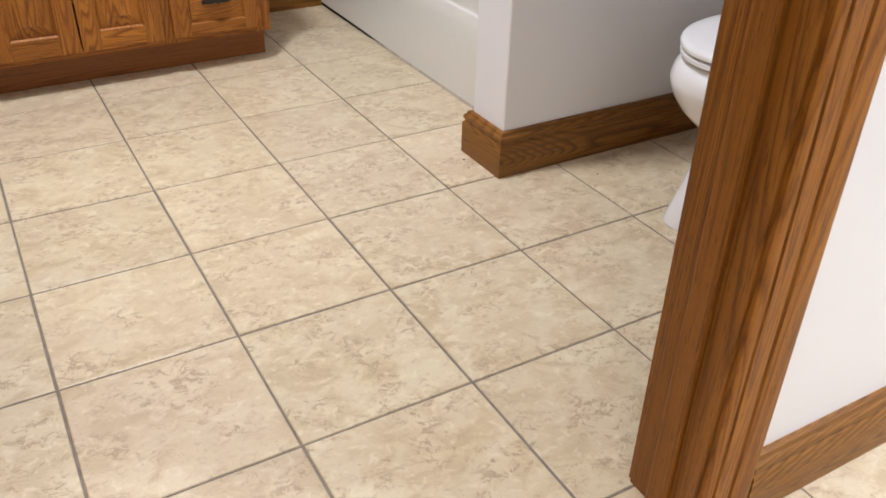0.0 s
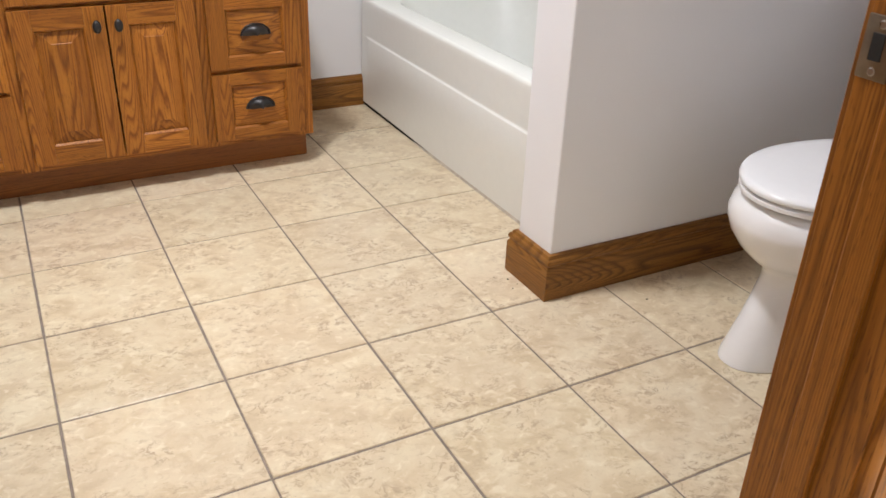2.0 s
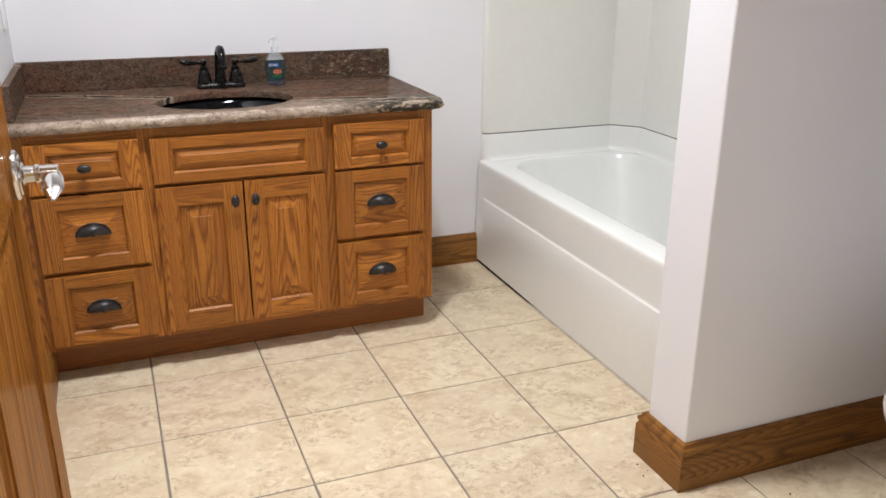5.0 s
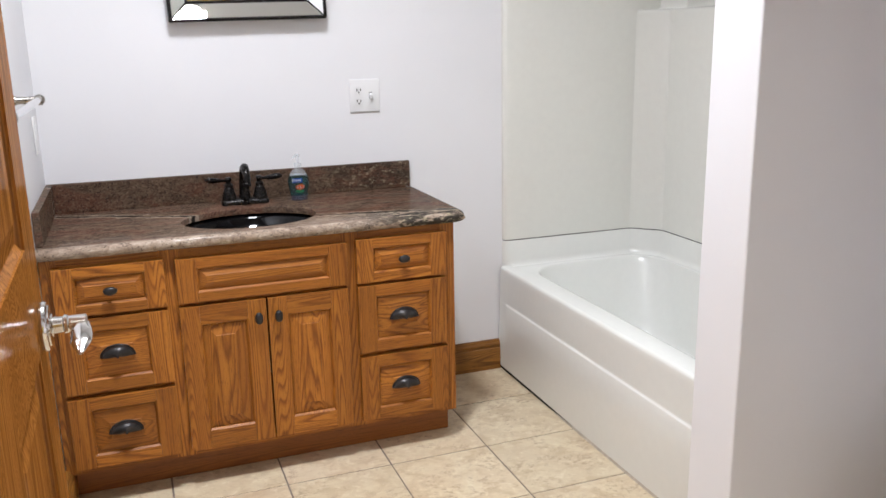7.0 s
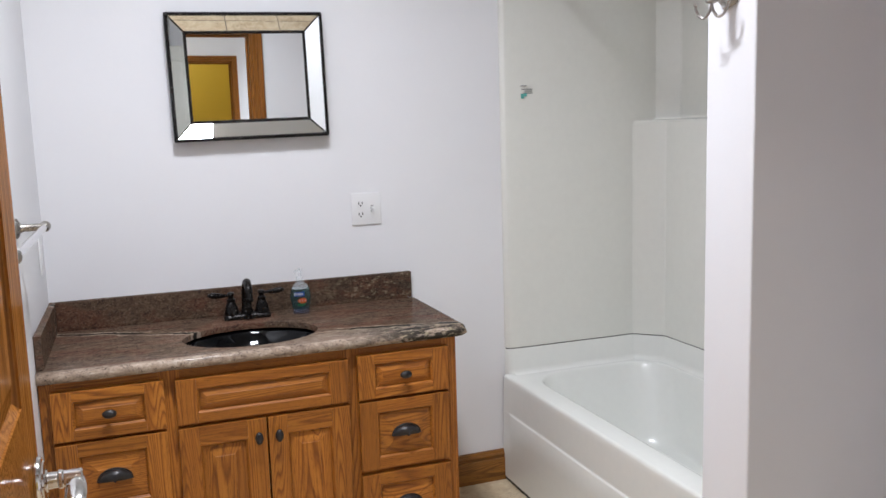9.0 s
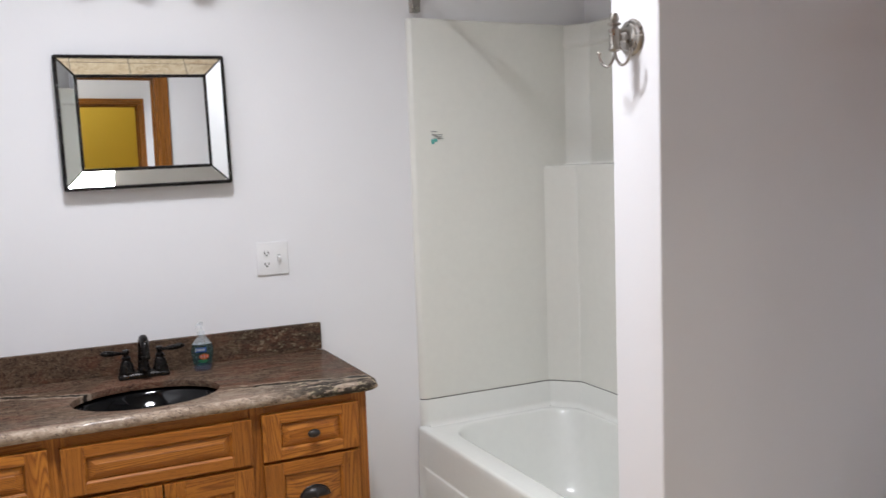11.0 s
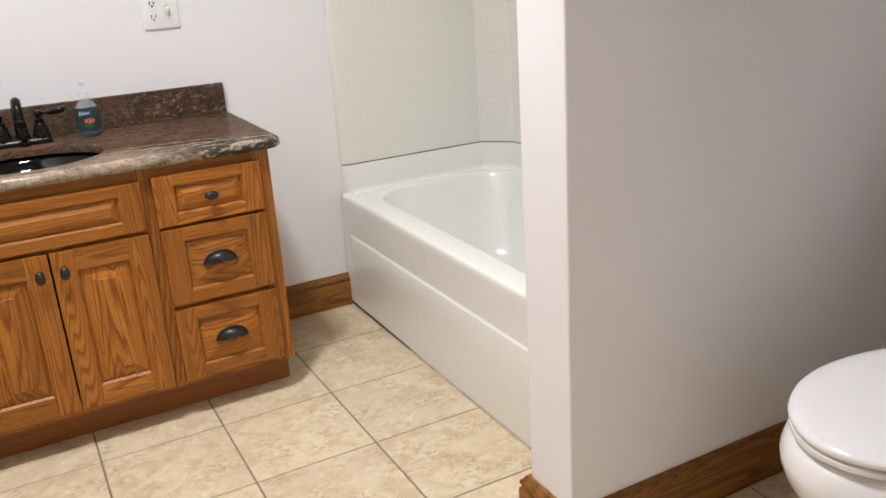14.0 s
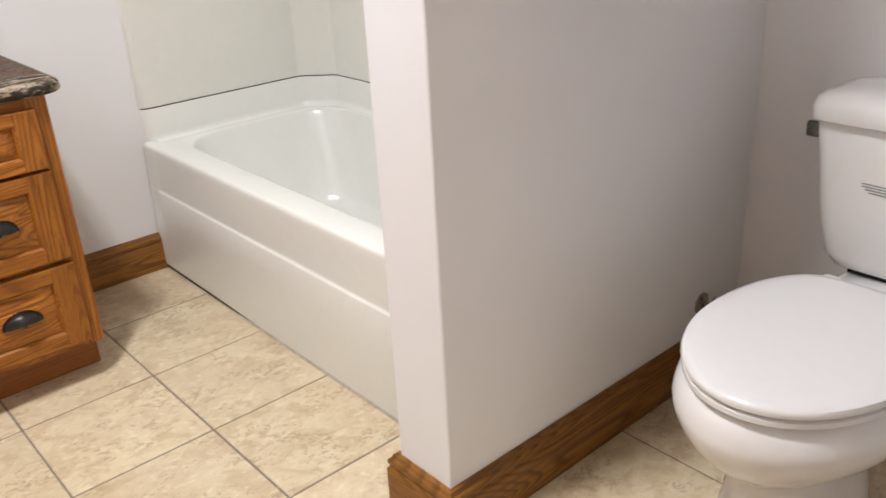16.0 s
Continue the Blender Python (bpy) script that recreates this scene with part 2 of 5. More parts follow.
    clump = m.ramp(m.noise(flow, 17.0, 5.0, 0.68, 0.6), [(0.43, (0, 0, 0)), (0.50, (0.92, 0.92, 0.92))])
    c = m.mix(m.mix(1.0, end, clump, "MULTIPLY"), c, (0.020, 0.019, 0.016))
    olive = m.ramp(m.noise(flow, 31.0, 4.0, 0.7), [(0.56, (0, 0, 0)), (0.64, (0.8, 0.8, 0.8))])
    c = m.mix(m.mix(1.0, end, olive, "MULTIPLY"), c, (0.46, 0.39, 0.26))
    spots = m.ramp(m.noise(m.coord, 95.0, 4.0, 0.7, 0.5), [(0.33, (0.85, 0.85, 0.85)), (0.39, (0, 0, 0))])
    m.colour(m.mix(spots, c, (0.022, 0.020, 0.018)))
    m.rough(grain, 0.11, 0.20)
    m.p.inputs["Specular IOR Level"].default_value = 0.0
    m.p.inputs["Coat Weight"].default_value = 0.22
    m.p.inputs["Coat Roughness"].default_value = 0.13
    return m.m


def sheer(name, base, cover, rough=0.08):
    """Thin clear plastic: mostly see-through, with its own gloss."""
    m = Mat(name, rough)
    m.colour(m.ramp(m.noise(m.coord, 30, 3), [(0.3, tuple(c * 0.9 for c in base)), (0.7, base)]))
    m.p.inputs["Alpha"].default_value = cover
    return m.m


WHITE = paint("white_wall_paint", (0.815, 0.815, 0.830))
CEIL = paint("off_white_ceiling_texture", (0.62, 0.61, 0.58), 0.9)
YELLOW = paint("yellow_wall_paint", (0.72, 0.50, 0.05))
OAKC = {a: oak("honey_oak_" + a, a, (0.432, 0.164, 0.023), (0.268, 0.088, 0.0120), (0.055, 0.0145, 0.003), 0.38, 0.26, 0.36, 0.055, 1.0, 92.0) for a in "xyz"}
OAKT = {a: oak("brown_oak_trim_" + a, a, (0.345, 0.133, 0.0185), (0.225, 0.080, 0.0108), (0.045, 0.014, 0.003), 0.42, 0.16, 0.26, 0.034, 0.85, 105.0) for a in "xyz"}
OAKD = {a: oak("glossy_oak_door_" + a, a, (0.40, 0.165, 0.034), (0.25, 0.094, 0.018), (0.060, 0.020, 0.005), 0.22, 0.1, 0.0, 0.03, 0.8) for a in "xyz"}
OAKB = {a: oak("dark_oak_baseboard_" + a, a, (0.29, 0.126, 0.023), (0.185, 0.075, 0.0125), (0.042, 0.0145, 0.0035), 0.40, 0.15, 0.34, 0.12) for a in "xyz"}
KICK = oak("dark_oak_kick", "x", (0.31, 0.110, 0.024), (0.23, 0.078, 0.017), (0.09, 0.028, 0.007), 0.4, 0.05, 0.4)
TILE = tile_material()
GROUT = plain("grey_brown_grout", (0.275, 0.225, 0.180), 0.85, wear=0.35)
GRANITE = granite_material()
ACRYLIC = plain("white_tub_acrylic", (0.785, 0.795, 0.755), 0.22, wear=0.02, coat=0.12)
PANEL = plain("ivory_surround_acrylic", (0.765, 0.765, 0.71), 0.24, wear=0.025, coat=0.2)
PORCELAIN = plain("white_porcelain", (0.80, 0.795, 0.785), 0.08, wear=0.015, coat=0.4)
SEAT = plain("white_seat_plastic", (0.80, 0.80, 0.80), 0.2, wear=0.015)
BRONZE = plain("oil_rubbed_bronze", (0.019, 0.017, 0.016), 0.27, 0.75, 0.3)
PULL = plain("dark_bronze_pull", (0.045, 0.042, 0.042), 0.36, 0.6, 0.3)
BLACK = plain("black_sink_glaze", (0.0025, 0.0025, 0.003), 0.03, wear=0.1)
CHROME = plain("polished_chrome", (0.82, 0.82, 0.83), 0.10, 1.0, 0.04)
SATIN = plain("satin_chrome", (0.70, 0.68, 0.65), 0.16, 1.0, 0.1)
SMOKE = plain("dark_chrome", (0.16, 0.155, 0.15), 0.2, 1.0, 0.15)
NICKEL = plain("brushed_nickel", (0.40, 0.375, 0.34), 0.28, 1.0, 0.15)
BRASSY = plain("worn_strike_metal", (0.24, 0.195, 0.14), 0.42, 0.9, 0.35)
BLACK.node_tree.nodes["Principled BSDF"].inputs["Specular IOR Level"].default_value = 0.28
MIRROR = Mat("mirror_silver", 0.0, 1.0).colour((0.90, 0.92, 0.91)).m
FRAMEM = plain("black_beaded_frame", (0.020, 0.018, 0.017), 0.12, 0.6, 0.4)
PLATE = plain("white_plastic_plate", (0.82, 0.82, 0.82), 0.3, wear=0.02)
DARK = plain("dark_slot", (0.008, 0.008, 0.008), 0.7)
SHADE = plain("frosted_shade_glass", (0.72, 0.71, 0.68), 0.35, wear=0.03)
BEAD = plain("dull_beige_caulk", (0.56, 0.50, 0.41), 0.7, wear=0.3)
CAULK = plain("dark_joint", (0.012, 0.011, 0.010), 0.8)
TEAL = plain("teal_ink", (0.12, 0.42, 0.38), 0.5)
GREYINK = plain("grey_ink", (0.30, 0.31, 0.30), 0.6)
PAPER_BLUE = plain("blue_label_ink", (0.03, 0.10, 0.42), 0.4)
PAPER_ORANGE = plain("orange_label_ink", (0.80, 0.17, 0.04), 0.4)
PAPER_GREEN = plain("green_label_ink", (0.04, 0.24, 0.10), 0.4)
PAPER_WHITE = plain("white_label_ink", (0.8, 0.8, 0.8), 0.4)
SOAP = sheer("blue_green_soap", (0.008, 0.075, 0.085), 0.45, 0.05)
FOOT = sheer("clear_blue_plastic", (0.16, 0.20, 0.34), 0.30, 0.05)
CLEAR = sheer("clear_plastic", (0.70, 0.76, 0.80), 0.24)
GLOW = bpy.data.materials.new("lit_bulb")
GLOW.use_nodes = True
GLOW.node_tree.nodes["Principled BSDF"].inputs["Emission Color"].default_value = (1, 0.94, 0.85, 1)
GLOW.node_tree.nodes["Principled BSDF"].inputs["Emission Strength"].default_value = 4.0


# ---------------------------------------------------------------- mesh helpers
def mesh_object(name, bm, material, smooth=False):
    bmesh.ops.recalc_face_normals(bm, faces=bm.faces)
    data = bpy.data.meshes.new(name)
    bm.to_mesh(data)
    bm.free()
    data.materials.append(material)
    ob = new(name, data)
    if smooth:
        data.shade_smooth()
        data.set_sharp_from_angle(angle=radians(smooth))
    return ob


def part(name, bm, material, parent, label="", smooth=False):
    """Links a bmesh as one mesh object under a thing or a part; its coordinates are the world's."""
    ob = mesh_object(name, bm, material, smooth)
    ob.parent = parent
    ob.matrix_parent_inverse = home(parent).inverted()
    if label:
        tagged(ob, label)
    return ob


def home(ob):
    """The world matrix of an object, worked out without a scene update."""
    m = ob.matrix_basis.copy()
    if ob.parent:
        m = home(ob.parent) @ ob.matrix_parent_inverse @ m
    return m


def thing(name, place, label, category, group="", kind=""):
    ob = new(name)
    ob.empty_display_size = 0.05
    ob.location = place
    ob.matrix_basis = Matrix.Translation(place)
    return tagged(ob, label, category, group, kind)


def box(x0, x1, y0, y1, z0, z1, bevel=0.0, seg=2, bm=None):
    own = bmesh.new()
    bmesh.ops.create_cube(own, size=1)
    for v in own.verts:
        v.co = Vector(((x0 + x1) / 2 + v.co.x * (x1 - x0), (y0 + y1) / 2 + v.co.y * (y1 - y0), (z0 + z1) / 2 + v.co.z * (z1 - z0)))
    if bevel:
        bmesh.ops.bevel(own, geom=own.edges[:], offset=bevel, segments=seg, profile=0.5, affect="EDGES")
    if bm is None:
        return own
    return join(bm, own)


def join(bm, other):
    me = bpy.data.meshes.new("tmp")
    other.to_mesh(me)
    other.free()
    bm.from_mesh(me)
    bpy.data.meshes.remove(me)
    return bm


def moved(bm, m):
    bmesh.ops.transform(bm, matrix=m, verts=bm.verts)
    return bm


def loft(rings, closed=True, cap_start=True, cap_end=True):
    """A skin over rings of equally many points."""
    bm = bmesh.new()
    rows = [[bm.verts.new(p) for p in ring] for ring in rings]
    n = len(rows[0])
    for a, b in zip(rows, rows[1:]):
        for i in range(n if closed else n - 1):
            j = (i + 1) % n
            bm.faces.new((a[i], a[j], b[j], b[i]))
    if closed and cap_start:
        bm.faces.new(rows[0])
    if closed and cap_end:
        bm.faces.new(rows[-1])
    return bm


def lathe(profile, place, axis=(0, 0, 1), n=24, squash=1.0):
    """A turned body: profile rows of (radius, height along the axis)."""
    turn = Vector(axis).to_track_quat("Z", "Y").to_matrix().to_4x4()
    m = Matrix.Translation(place) @ turn
    rings = []
    for r, h in profile:
        r = max(r, 1e-4)
        rings.append([m @ Vector((r * math.cos(2 * math.pi * i / n), squash * r * math.sin(2 * math.pi * i / n), h)) for i in range(n)])
    return loft(rings)


def tube(points, radius, n=12):
    """A round rod along points; radius is one number or one for each point."""
    pts = [Vector(p) for p in points]
    radii = radius if isinstance(radius, (list, tuple)) else [radius] * len(pts)
    rings, ref = [], None
    for i, p in enumerate(pts):
        d = (pts[min(i + 1, len(pts) - 1)] - pts[max(i - 1, 0)]).normalized()
        if ref is None:
            ref = d.orthogonal().normalized()
        ref = (ref - d * ref.dot(d)).normalized()
        side = d.cross(ref)
        rings.append([p + radii[i] * (math.cos(2 * math.pi * k / n) * ref + math.sin(2 * math.pi * k / n) * side) for k in range(n)])
    return loft(rings)


def curve_points(points, steps=8):
    """A smooth curve through points."""
    p = [Vector(q) for q in points]
    p = [2 * p[0] - p[1]] + p + [2 * p[-1] - p[-2]]
    out = []
    for i in range(1, len(p) - 2):
        for k in range(steps):
            t = k / steps
            a, b, c, d = p[i - 1], p[i], p[i + 1], p[i + 2]
            out.append(0.5 * (2 * b + (c - a) * t + (2 * a - 5 * b + 4 * c - d) * t * t + (3 * b - a - 3 * c + d) * t**3))
    out.append(p[-2])
    return out


def rounded(x0, x1, y0, y1, r, z, n=8, edge=6):
    """A rounded rectangle as a ring of points, always equally many."""
    ring = []
    corners = [(x1 - r, y1 - r, 0), (x0 + r, y1 - r, 90), (x0 + r, y0 + r, 180), (x1 - r, y0 + r, 270)]
    for k, (cx, cy, a0) in enumerate(corners):
        arc = [Vector((cx + r * math.cos(radians(a0 + 90 * i / n)), cy + r * math.sin(radians(a0 + 90 * i / n)), z)) for i in range(n + 1)]
        ring += arc
        nx, ny, na = corners[(k + 1) % 4]
        nxt = Vector((nx + r * math.cos(radians(na)), ny + r * math.sin(radians(na)), z))
        ring += [arc[-1].lerp(nxt, i / edge) for i in range(1, edge)]
    return ring


# ---------------------------------------------------------------- setting
X_LEFT, X_RIGHT, Y_BACK, Y_DOOR, Y_HALL, Y_FAR = -1.287, 1.150, 1.297, -1.325, -1.445, -3.35
CEILING, OPEN_L, OPEN_R, HEAD = 3.05, -1.150, -0.235, 2.05
T = 0.333


def wall(name, *dims, material=None, label="smooth white painted drywall"):
    return tagged(mesh_object(name, box(*dims), material or WHITE), label, "wall", kind="structure")


wall("wall_back", X_LEFT - 0.12, X_RIGHT + 0.12, Y_BACK, Y_BACK + 0.12, 0, CEILING)
wall("wall_left", X_LEFT - 0.12, X_LEFT, Y_HALL, Y_BACK, 0, CEILING)
wall("wall_right", X_RIGHT, X_RIGHT + 0.12, Y_HALL, Y_BACK, 0, CEILING)
part_bm = box(0.163, X_RIGHT, -0.330, -0.180, 0, CEILING)
vert = [e for e in part_bm.edges if abs(e.verts[0].co.z - e.verts[1].co.z) > 1 and e.verts[0].co.x < 0.2]
bmesh.ops.bevel(part_bm, geom=vert, offset=0.005, segments=3, profile=0.5, affect="EDGES")
tagged(mesh_object("wall_partition", part_bm, WHITE, 40), "white painted drywall partition between tub and toilet", "wall", kind="structure")
# door wall: two sides and the piece over the opening
wall("wall_door_side", OPEN_R + 0.018, X_RIGHT, Y_HALL, Y_DOOR, 0, CEILING)
wall("wall_door_hinge_side", X_LEFT, OPEN_L - 0.018, Y_HALL, Y_DOOR, 0, CEILING)
wall("wall_door_head", OPEN_L - 0.018, OPEN_R + 0.018, Y_HALL, Y_DOOR, HEAD + 0.018, CEILING)
# hall
HL, HR = -3.1, 1.75
wall("wall_hall_near_left", HL, X_LEFT - 0.12, Y_HALL, Y_DOOR, 0, CEILING)
wall("wall_hall_near_right", X_RIGHT + 0.12, HR, Y_HALL, Y_DOOR, 0, CEILING)
wall("wall_hall_left", HL - 0.12, HL, Y_FAR, Y_DOOR, 0, CEILING)
wall("wall_hall_right", HR, HR + 0.12, Y_FAR, Y_DOOR, 0, CEILING)
FL, FR, FH = -1.03, -0.118, 2.05
wall("wall_hall_far_left", HL - 0.12, FL - 0.018, Y_FAR - 0.12, Y_FAR, 0, CEILING)
wall("wall_hall_far_right", FR + 0.018, HR + 0.12, Y_FAR - 0.12, Y_FAR, 0, CEILING)
wall("wall_hall_far_head", FL - 0.018, FR + 0.018, Y_FAR - 0.12, Y_FAR, FH + 0.018, CEILING)
# the yellow room behind the far doorway
yl = "yellow painted wall of the room across the hall"
wall("wall_yellow_back", -2.2, 1.0, -5.32, -5.2, 0, CEILING, material=YELLOW, label=yl)
wall("wall_yellow_left", -2.32, -2.2, -5.32, Y_FAR - 0.12, 0, CEILING, material=YELLOW, label=yl)
wall("wall_yellow_right", 1.0, 1.12, -5.32, Y_FAR - 0.12, 0, CEILING, material=YELLOW, label=yl)
tagged(mesh_object("ceiling", box(HL - 0.12, HR + 0.12, -5.32, Y_BACK + 0.12, CEILING, CEILING + 0.1), CEIL), "dull off-white textured ceiling", "ceiling", kind="structure")
floor = tagged(mesh_object("floor", box(HL - 0.12, HR + 0.12, -5.32, Y_BACK + 0.12, -0.12, -0.0026), GROUT), "beige mottled ceramic tile floor with grey-brown grout", "floor", kind="structure")

# oak baseboards with a moulded top
BASE = [(0, 0), (0.0210, 0.0), (0.0210, 0.086), (0.0190, 0.090), (0.0160, 0.0925), (0.0160, 0.097), (0.0188, 0.0995), (0.0195, 0.106), (0.0170, 0.111), (0.0125, 0.1135), (0.0112, 0.118), (0.0098, 0.1215), (0.0045, 0.1235), (0, 0.1235)]


def baseboards(path, axes, label="stained oak baseboard with moulded top edge"):
    """One board for each stretch of the path, mitred where they meet."""
    up, pts, rings = Vector((0, 0, 1)), [Vector(p) for p in path], []
    for i, p in enumerate(pts):
        outs = [(b - a).normalized().cross(up) for a, b in zip(pts[max(i - 1, 0):i + 1], pts[max(i - 1, 0) + 1:i + 2])]
        o = sum(outs, Vector()).normalized()
        o = o / max(o.dot(outs[0]), 0.2)
        rings.append([p + o * a + up * b for a, b in BASE])
    for a, b, axis in zip(rings, rings[1:], axes):
        tagged(mesh_object("baseboard", loft([a, b]), OAKB[axis], 35), label, "baseboard", kind="structure")


baseboards([(-0.071, Y_BACK, 0), (0.326, Y_BACK, 0)], "x")
baseboards([(0.324, -0.180, 0), (0.163, -0.180, 0), (0.163, -0.330, 0), (X_RIGHT, -0.330, 0), (X_RIGHT, Y_DOOR, 0), (OPEN_R + 0.085, Y_DOOR, 0)], "xyxyx")
baseboards([(OPEN_L - 0.106, Y_DOOR, 0), (X_LEFT, Y_DOOR, 0), (X_LEFT, 0.84, 0)], "xy")
baseboards([(FR + 0.101, Y_FAR, 0), (HR, Y_FAR, 0), (HR, Y_HALL, 0), (OPEN_R + 0.101, Y_HALL, 0)][::-1], "xyx")


# ---------------------------------------------------------------- doorways
CASING = [(0.0, 0.0), (0.0, 0.009), (0.004, 0.012), (0.012, 0.0135), (0.0150, 0.0132), (0.0165, 0.0100), (0.0185, 0.0100), (0.0200, 0.0145), (0.048, 0.0150), (0.0500, 0.0110), (0.0525, 0.0110), (0.0550, 0.0160), (0.062, 0.0178), (0.086, 0.0185), (0.092, 0.0178), (0.095, 0.015), (0.095, 0.0)]


def casing_leg(parent, x, side, y, out, z1, wide):
    """An upright casing board; side is +1 where it grows to +x from the opening's edge."""
    ring0 = [Vector((x + side * a * wide, y + out * b, 0.0)) for a, b in CASING]
    ring1 = [Vector((x + side * a * wide, y + out * b, z1 + a * wide)) for a, b in CASING]
    part("casing", loft([ring0, ring1]), OAKT["z"], parent, smooth=35)


def casing_head(parent, x0, x1, y, out, z, wide):
    ring0 = [Vector((x0 - a * wide, y + out * b, z + a * wide)) for a, b in CASING]
    ring1 = [Vector((x1 + a * wide, y + out * b, z + a * wide)) for a, b in CASING]
    part("casing", loft([ring0, ring1]), OAKT["x"], parent, smooth=35)


def door_frame(name, x0, x1, y_in, y_out, head, stop, label, wide=1.0):
    """Jambs, head, stops and the casings on both sides of a wall between y_out (hall) and y_in."""
    f = thing(name, ((x0 + x1) / 2, (y_in + y_out) / 2, 0), label, "door frame", kind="structure")
    lo, hi = min(y_in, y_out), max(y_in, y_out)
    part("jamb", box(x0 - 0.018, x0, lo, hi, 0, head, 0.0012), OAKT["z"], f)
    part("jamb", box(x1, x1 + 0.018, lo, hi, 0, head, 0.0012), OAKT["z"], f)
    part("head_jamb", box(x0 - 0.018, x1 + 0.018, lo, hi, head, head + 0.018, 0.0012), OAKT["x"], f)
    s0, s1 = stop
    part("stop", box(x0, x0 + 0.012, s0, s1, 0, head - 0.012, 0.003), OAKT["z"], f)
    part("stop", box(x1 - 0.012, x1, s0, s1, 0, head - 0.012, 0.003), OAKT["z"], f)
    part("stop", box(x0, x1, s0, s1, head - 0.012, head, 0.003), OAKT["x"], f)
    for y, out, k in ((hi, 1, wide * 0.82), (lo, -1, wide)):
        casing_leg(f, x0 - 0.006, -1, y, out, head + 0.006, k)
        casing_leg(f, x1 + 0.006, 1, y, out, head + 0.006, k)
        casing_head(f, x0 - 0.006, x1 + 0.006, y, out, head + 0.006, k)
    return f


frame_1 = door_frame("door_frame_1", OPEN_L, OPEN_R, Y_DOOR + 0.002, Y_HALL - 0.002, HEAD, (-1.404, -1.368), "brown-stained oak door frame with moulded casing")
door_frame("door_frame_2", FL, FR, Y_FAR + 0.002, Y_FAR - 0.122, FH, (-3.43, -3.40), "brown-stained oak door frame opening on a yellow room", 0.60)
strike = part("strike_plate", box(OPEN_R - 0.0016, OPEN_R + 0.002, -1.357, -1.3225, 0.897, 0.957, 0.0012), BRASSY, frame_1, "worn metal strike plate", smooth=40)
part("latch_hole", box(OPEN_R - 0.0024, OPEN_R + 0.001, -1.346, -1.332, 0.915, 0.941, 0.0008), DARK, strike)
for z in (0.905, 0.949):
    part("screw", lathe([(0.0042, 0), (0.0042, 0.0006), (0.0032, 0.0012)], (OPEN_R - 0.0014, -1.340, z), (-1, 0, 0), 14), NICKEL, strike)

# open bathroom door, hinged by the left jamb
DW, DT = 0.907, 0.036
swing = Matrix.Translation((OPEN_L + 0.002, Y_DOOR + 0.001, 0)) @ Matrix.Rotation(radians(90.7), 4, "Z")
door_1 = thing("door_1", (OPEN_L, Y_DOOR, 0), "open glossy oak panelled door with chrome lever", "door", kind="structure")
for a, b in ((0.0, 0.118), (0.404, 0.503), (0.789, DW)):
    z0, z1 = (0.012, 2.035)
    part("door_stile", moved(box(a, b, 0.0, DT, z0, z1, 0.0004), swing), OAKD["z"], door_1)
RAILS = [(0.012, 0.235), (0.915, 1.065), (1.625, 1.735), (1.925, 2.035)]
for a, b in ((0.118, 0.404), (0.503, 0.789)):
    for z0, z1 in RAILS:
        part("door_rail", moved(box(a, b, 0.0004, DT - 0.0004, z0, z1), swing), OAKD["x"], door_1)
    for (_, z0), (z1, _) in zip(RAILS, RAILS[1:]):
        rows = [(0.045, 0.0035), (0.014, 0.0100), (0.011, 0.0100), (0.0, 0.0030), (0.0, DT - 0.0030), (0.011, DT - 0.0100), (0.014, DT - 0.0100), (0.045, DT - 0.0035)]
        rings = [[Vector((p, d, q)) for p, q in ((a + i, z0 + i), (b - i, z0 + i), (b - i, z1 - i), (a + i, z1 - i))] for i, d in rows]
        part("door_panel", moved(loft(rings), swing), OAKD["z"], door_1)
for z in (0.22, 1.02, 1.82):
    part("hinge", moved(lathe([(0.006, 0), (0.006, 0.09)], (-0.004, -0.004, z), (0, 0, 1), 12), swing), NICKEL, door_1, smooth=40)


def lever(parent, side):
    """A turned rose with a neck and a drooping lever that points to the hinge."""
    x, z = DW - 0.062, 0.943
    y = -0.0005 if side < 0 else DT + 0.0005
    n = Vector((0, side, 0))
    base = Vector((x, y, z))
    rose = part("rose", moved(lathe([(0.034, 0), (0.0345, 0.002), (0.0345, 0.007), (0.033, 0.0095), (0.029, 0.0105), (0.0275, 0.0125), (0.018, 0.0135), (0.0150, 0.016)], base, n, 32), swing), SATIN, parent, "polished chrome door lever", smooth=35)
    part("neck", moved(lathe([(0.0120, 0.010), (0.0110, 0.028), (0.0130, 0.030), (0.0130, 0.034), (0.0110, 0.036), (0.0110, 0.058), (0.009, 0.060), (0.0, 0.0605)], base, n, 24), swing), SATIN, rose, smooth=35)
    pts = curve_points([base + n * 0.050 + Vector(d) for d in ((0.010, 0, -0.003), (-0.008, side * 0.001, -0.003), (-0.030, side * 0.002, -0.005), (-0.054, side * 0.001, -0.011), (-0.076, 0, -0.020))], 6)
    k = len(pts) - 1
    rings = []
    for i, p in enumerate(pts):
        t = i / k
        w, h = 0.0100 + 0.0040 * math.sin(2.6 * t), 0.0085 - 0.0045 * t
        tip = min(1.0, 0.30 + 3.0 * (1.0 - t)) if i else 0.55
        w, h = w * tip, h * max(tip, 0.5)
        rings.append([swing @ (p + Vector((0, w * math.cos(a), h * math.sin(a)))) for a in [2 * math.pi * j / 16 for j in range(16)]])
    part("handle", loft(rings), SATIN, rose, smooth=50)


lever(door_1, -1)
lever(door_1, 1)

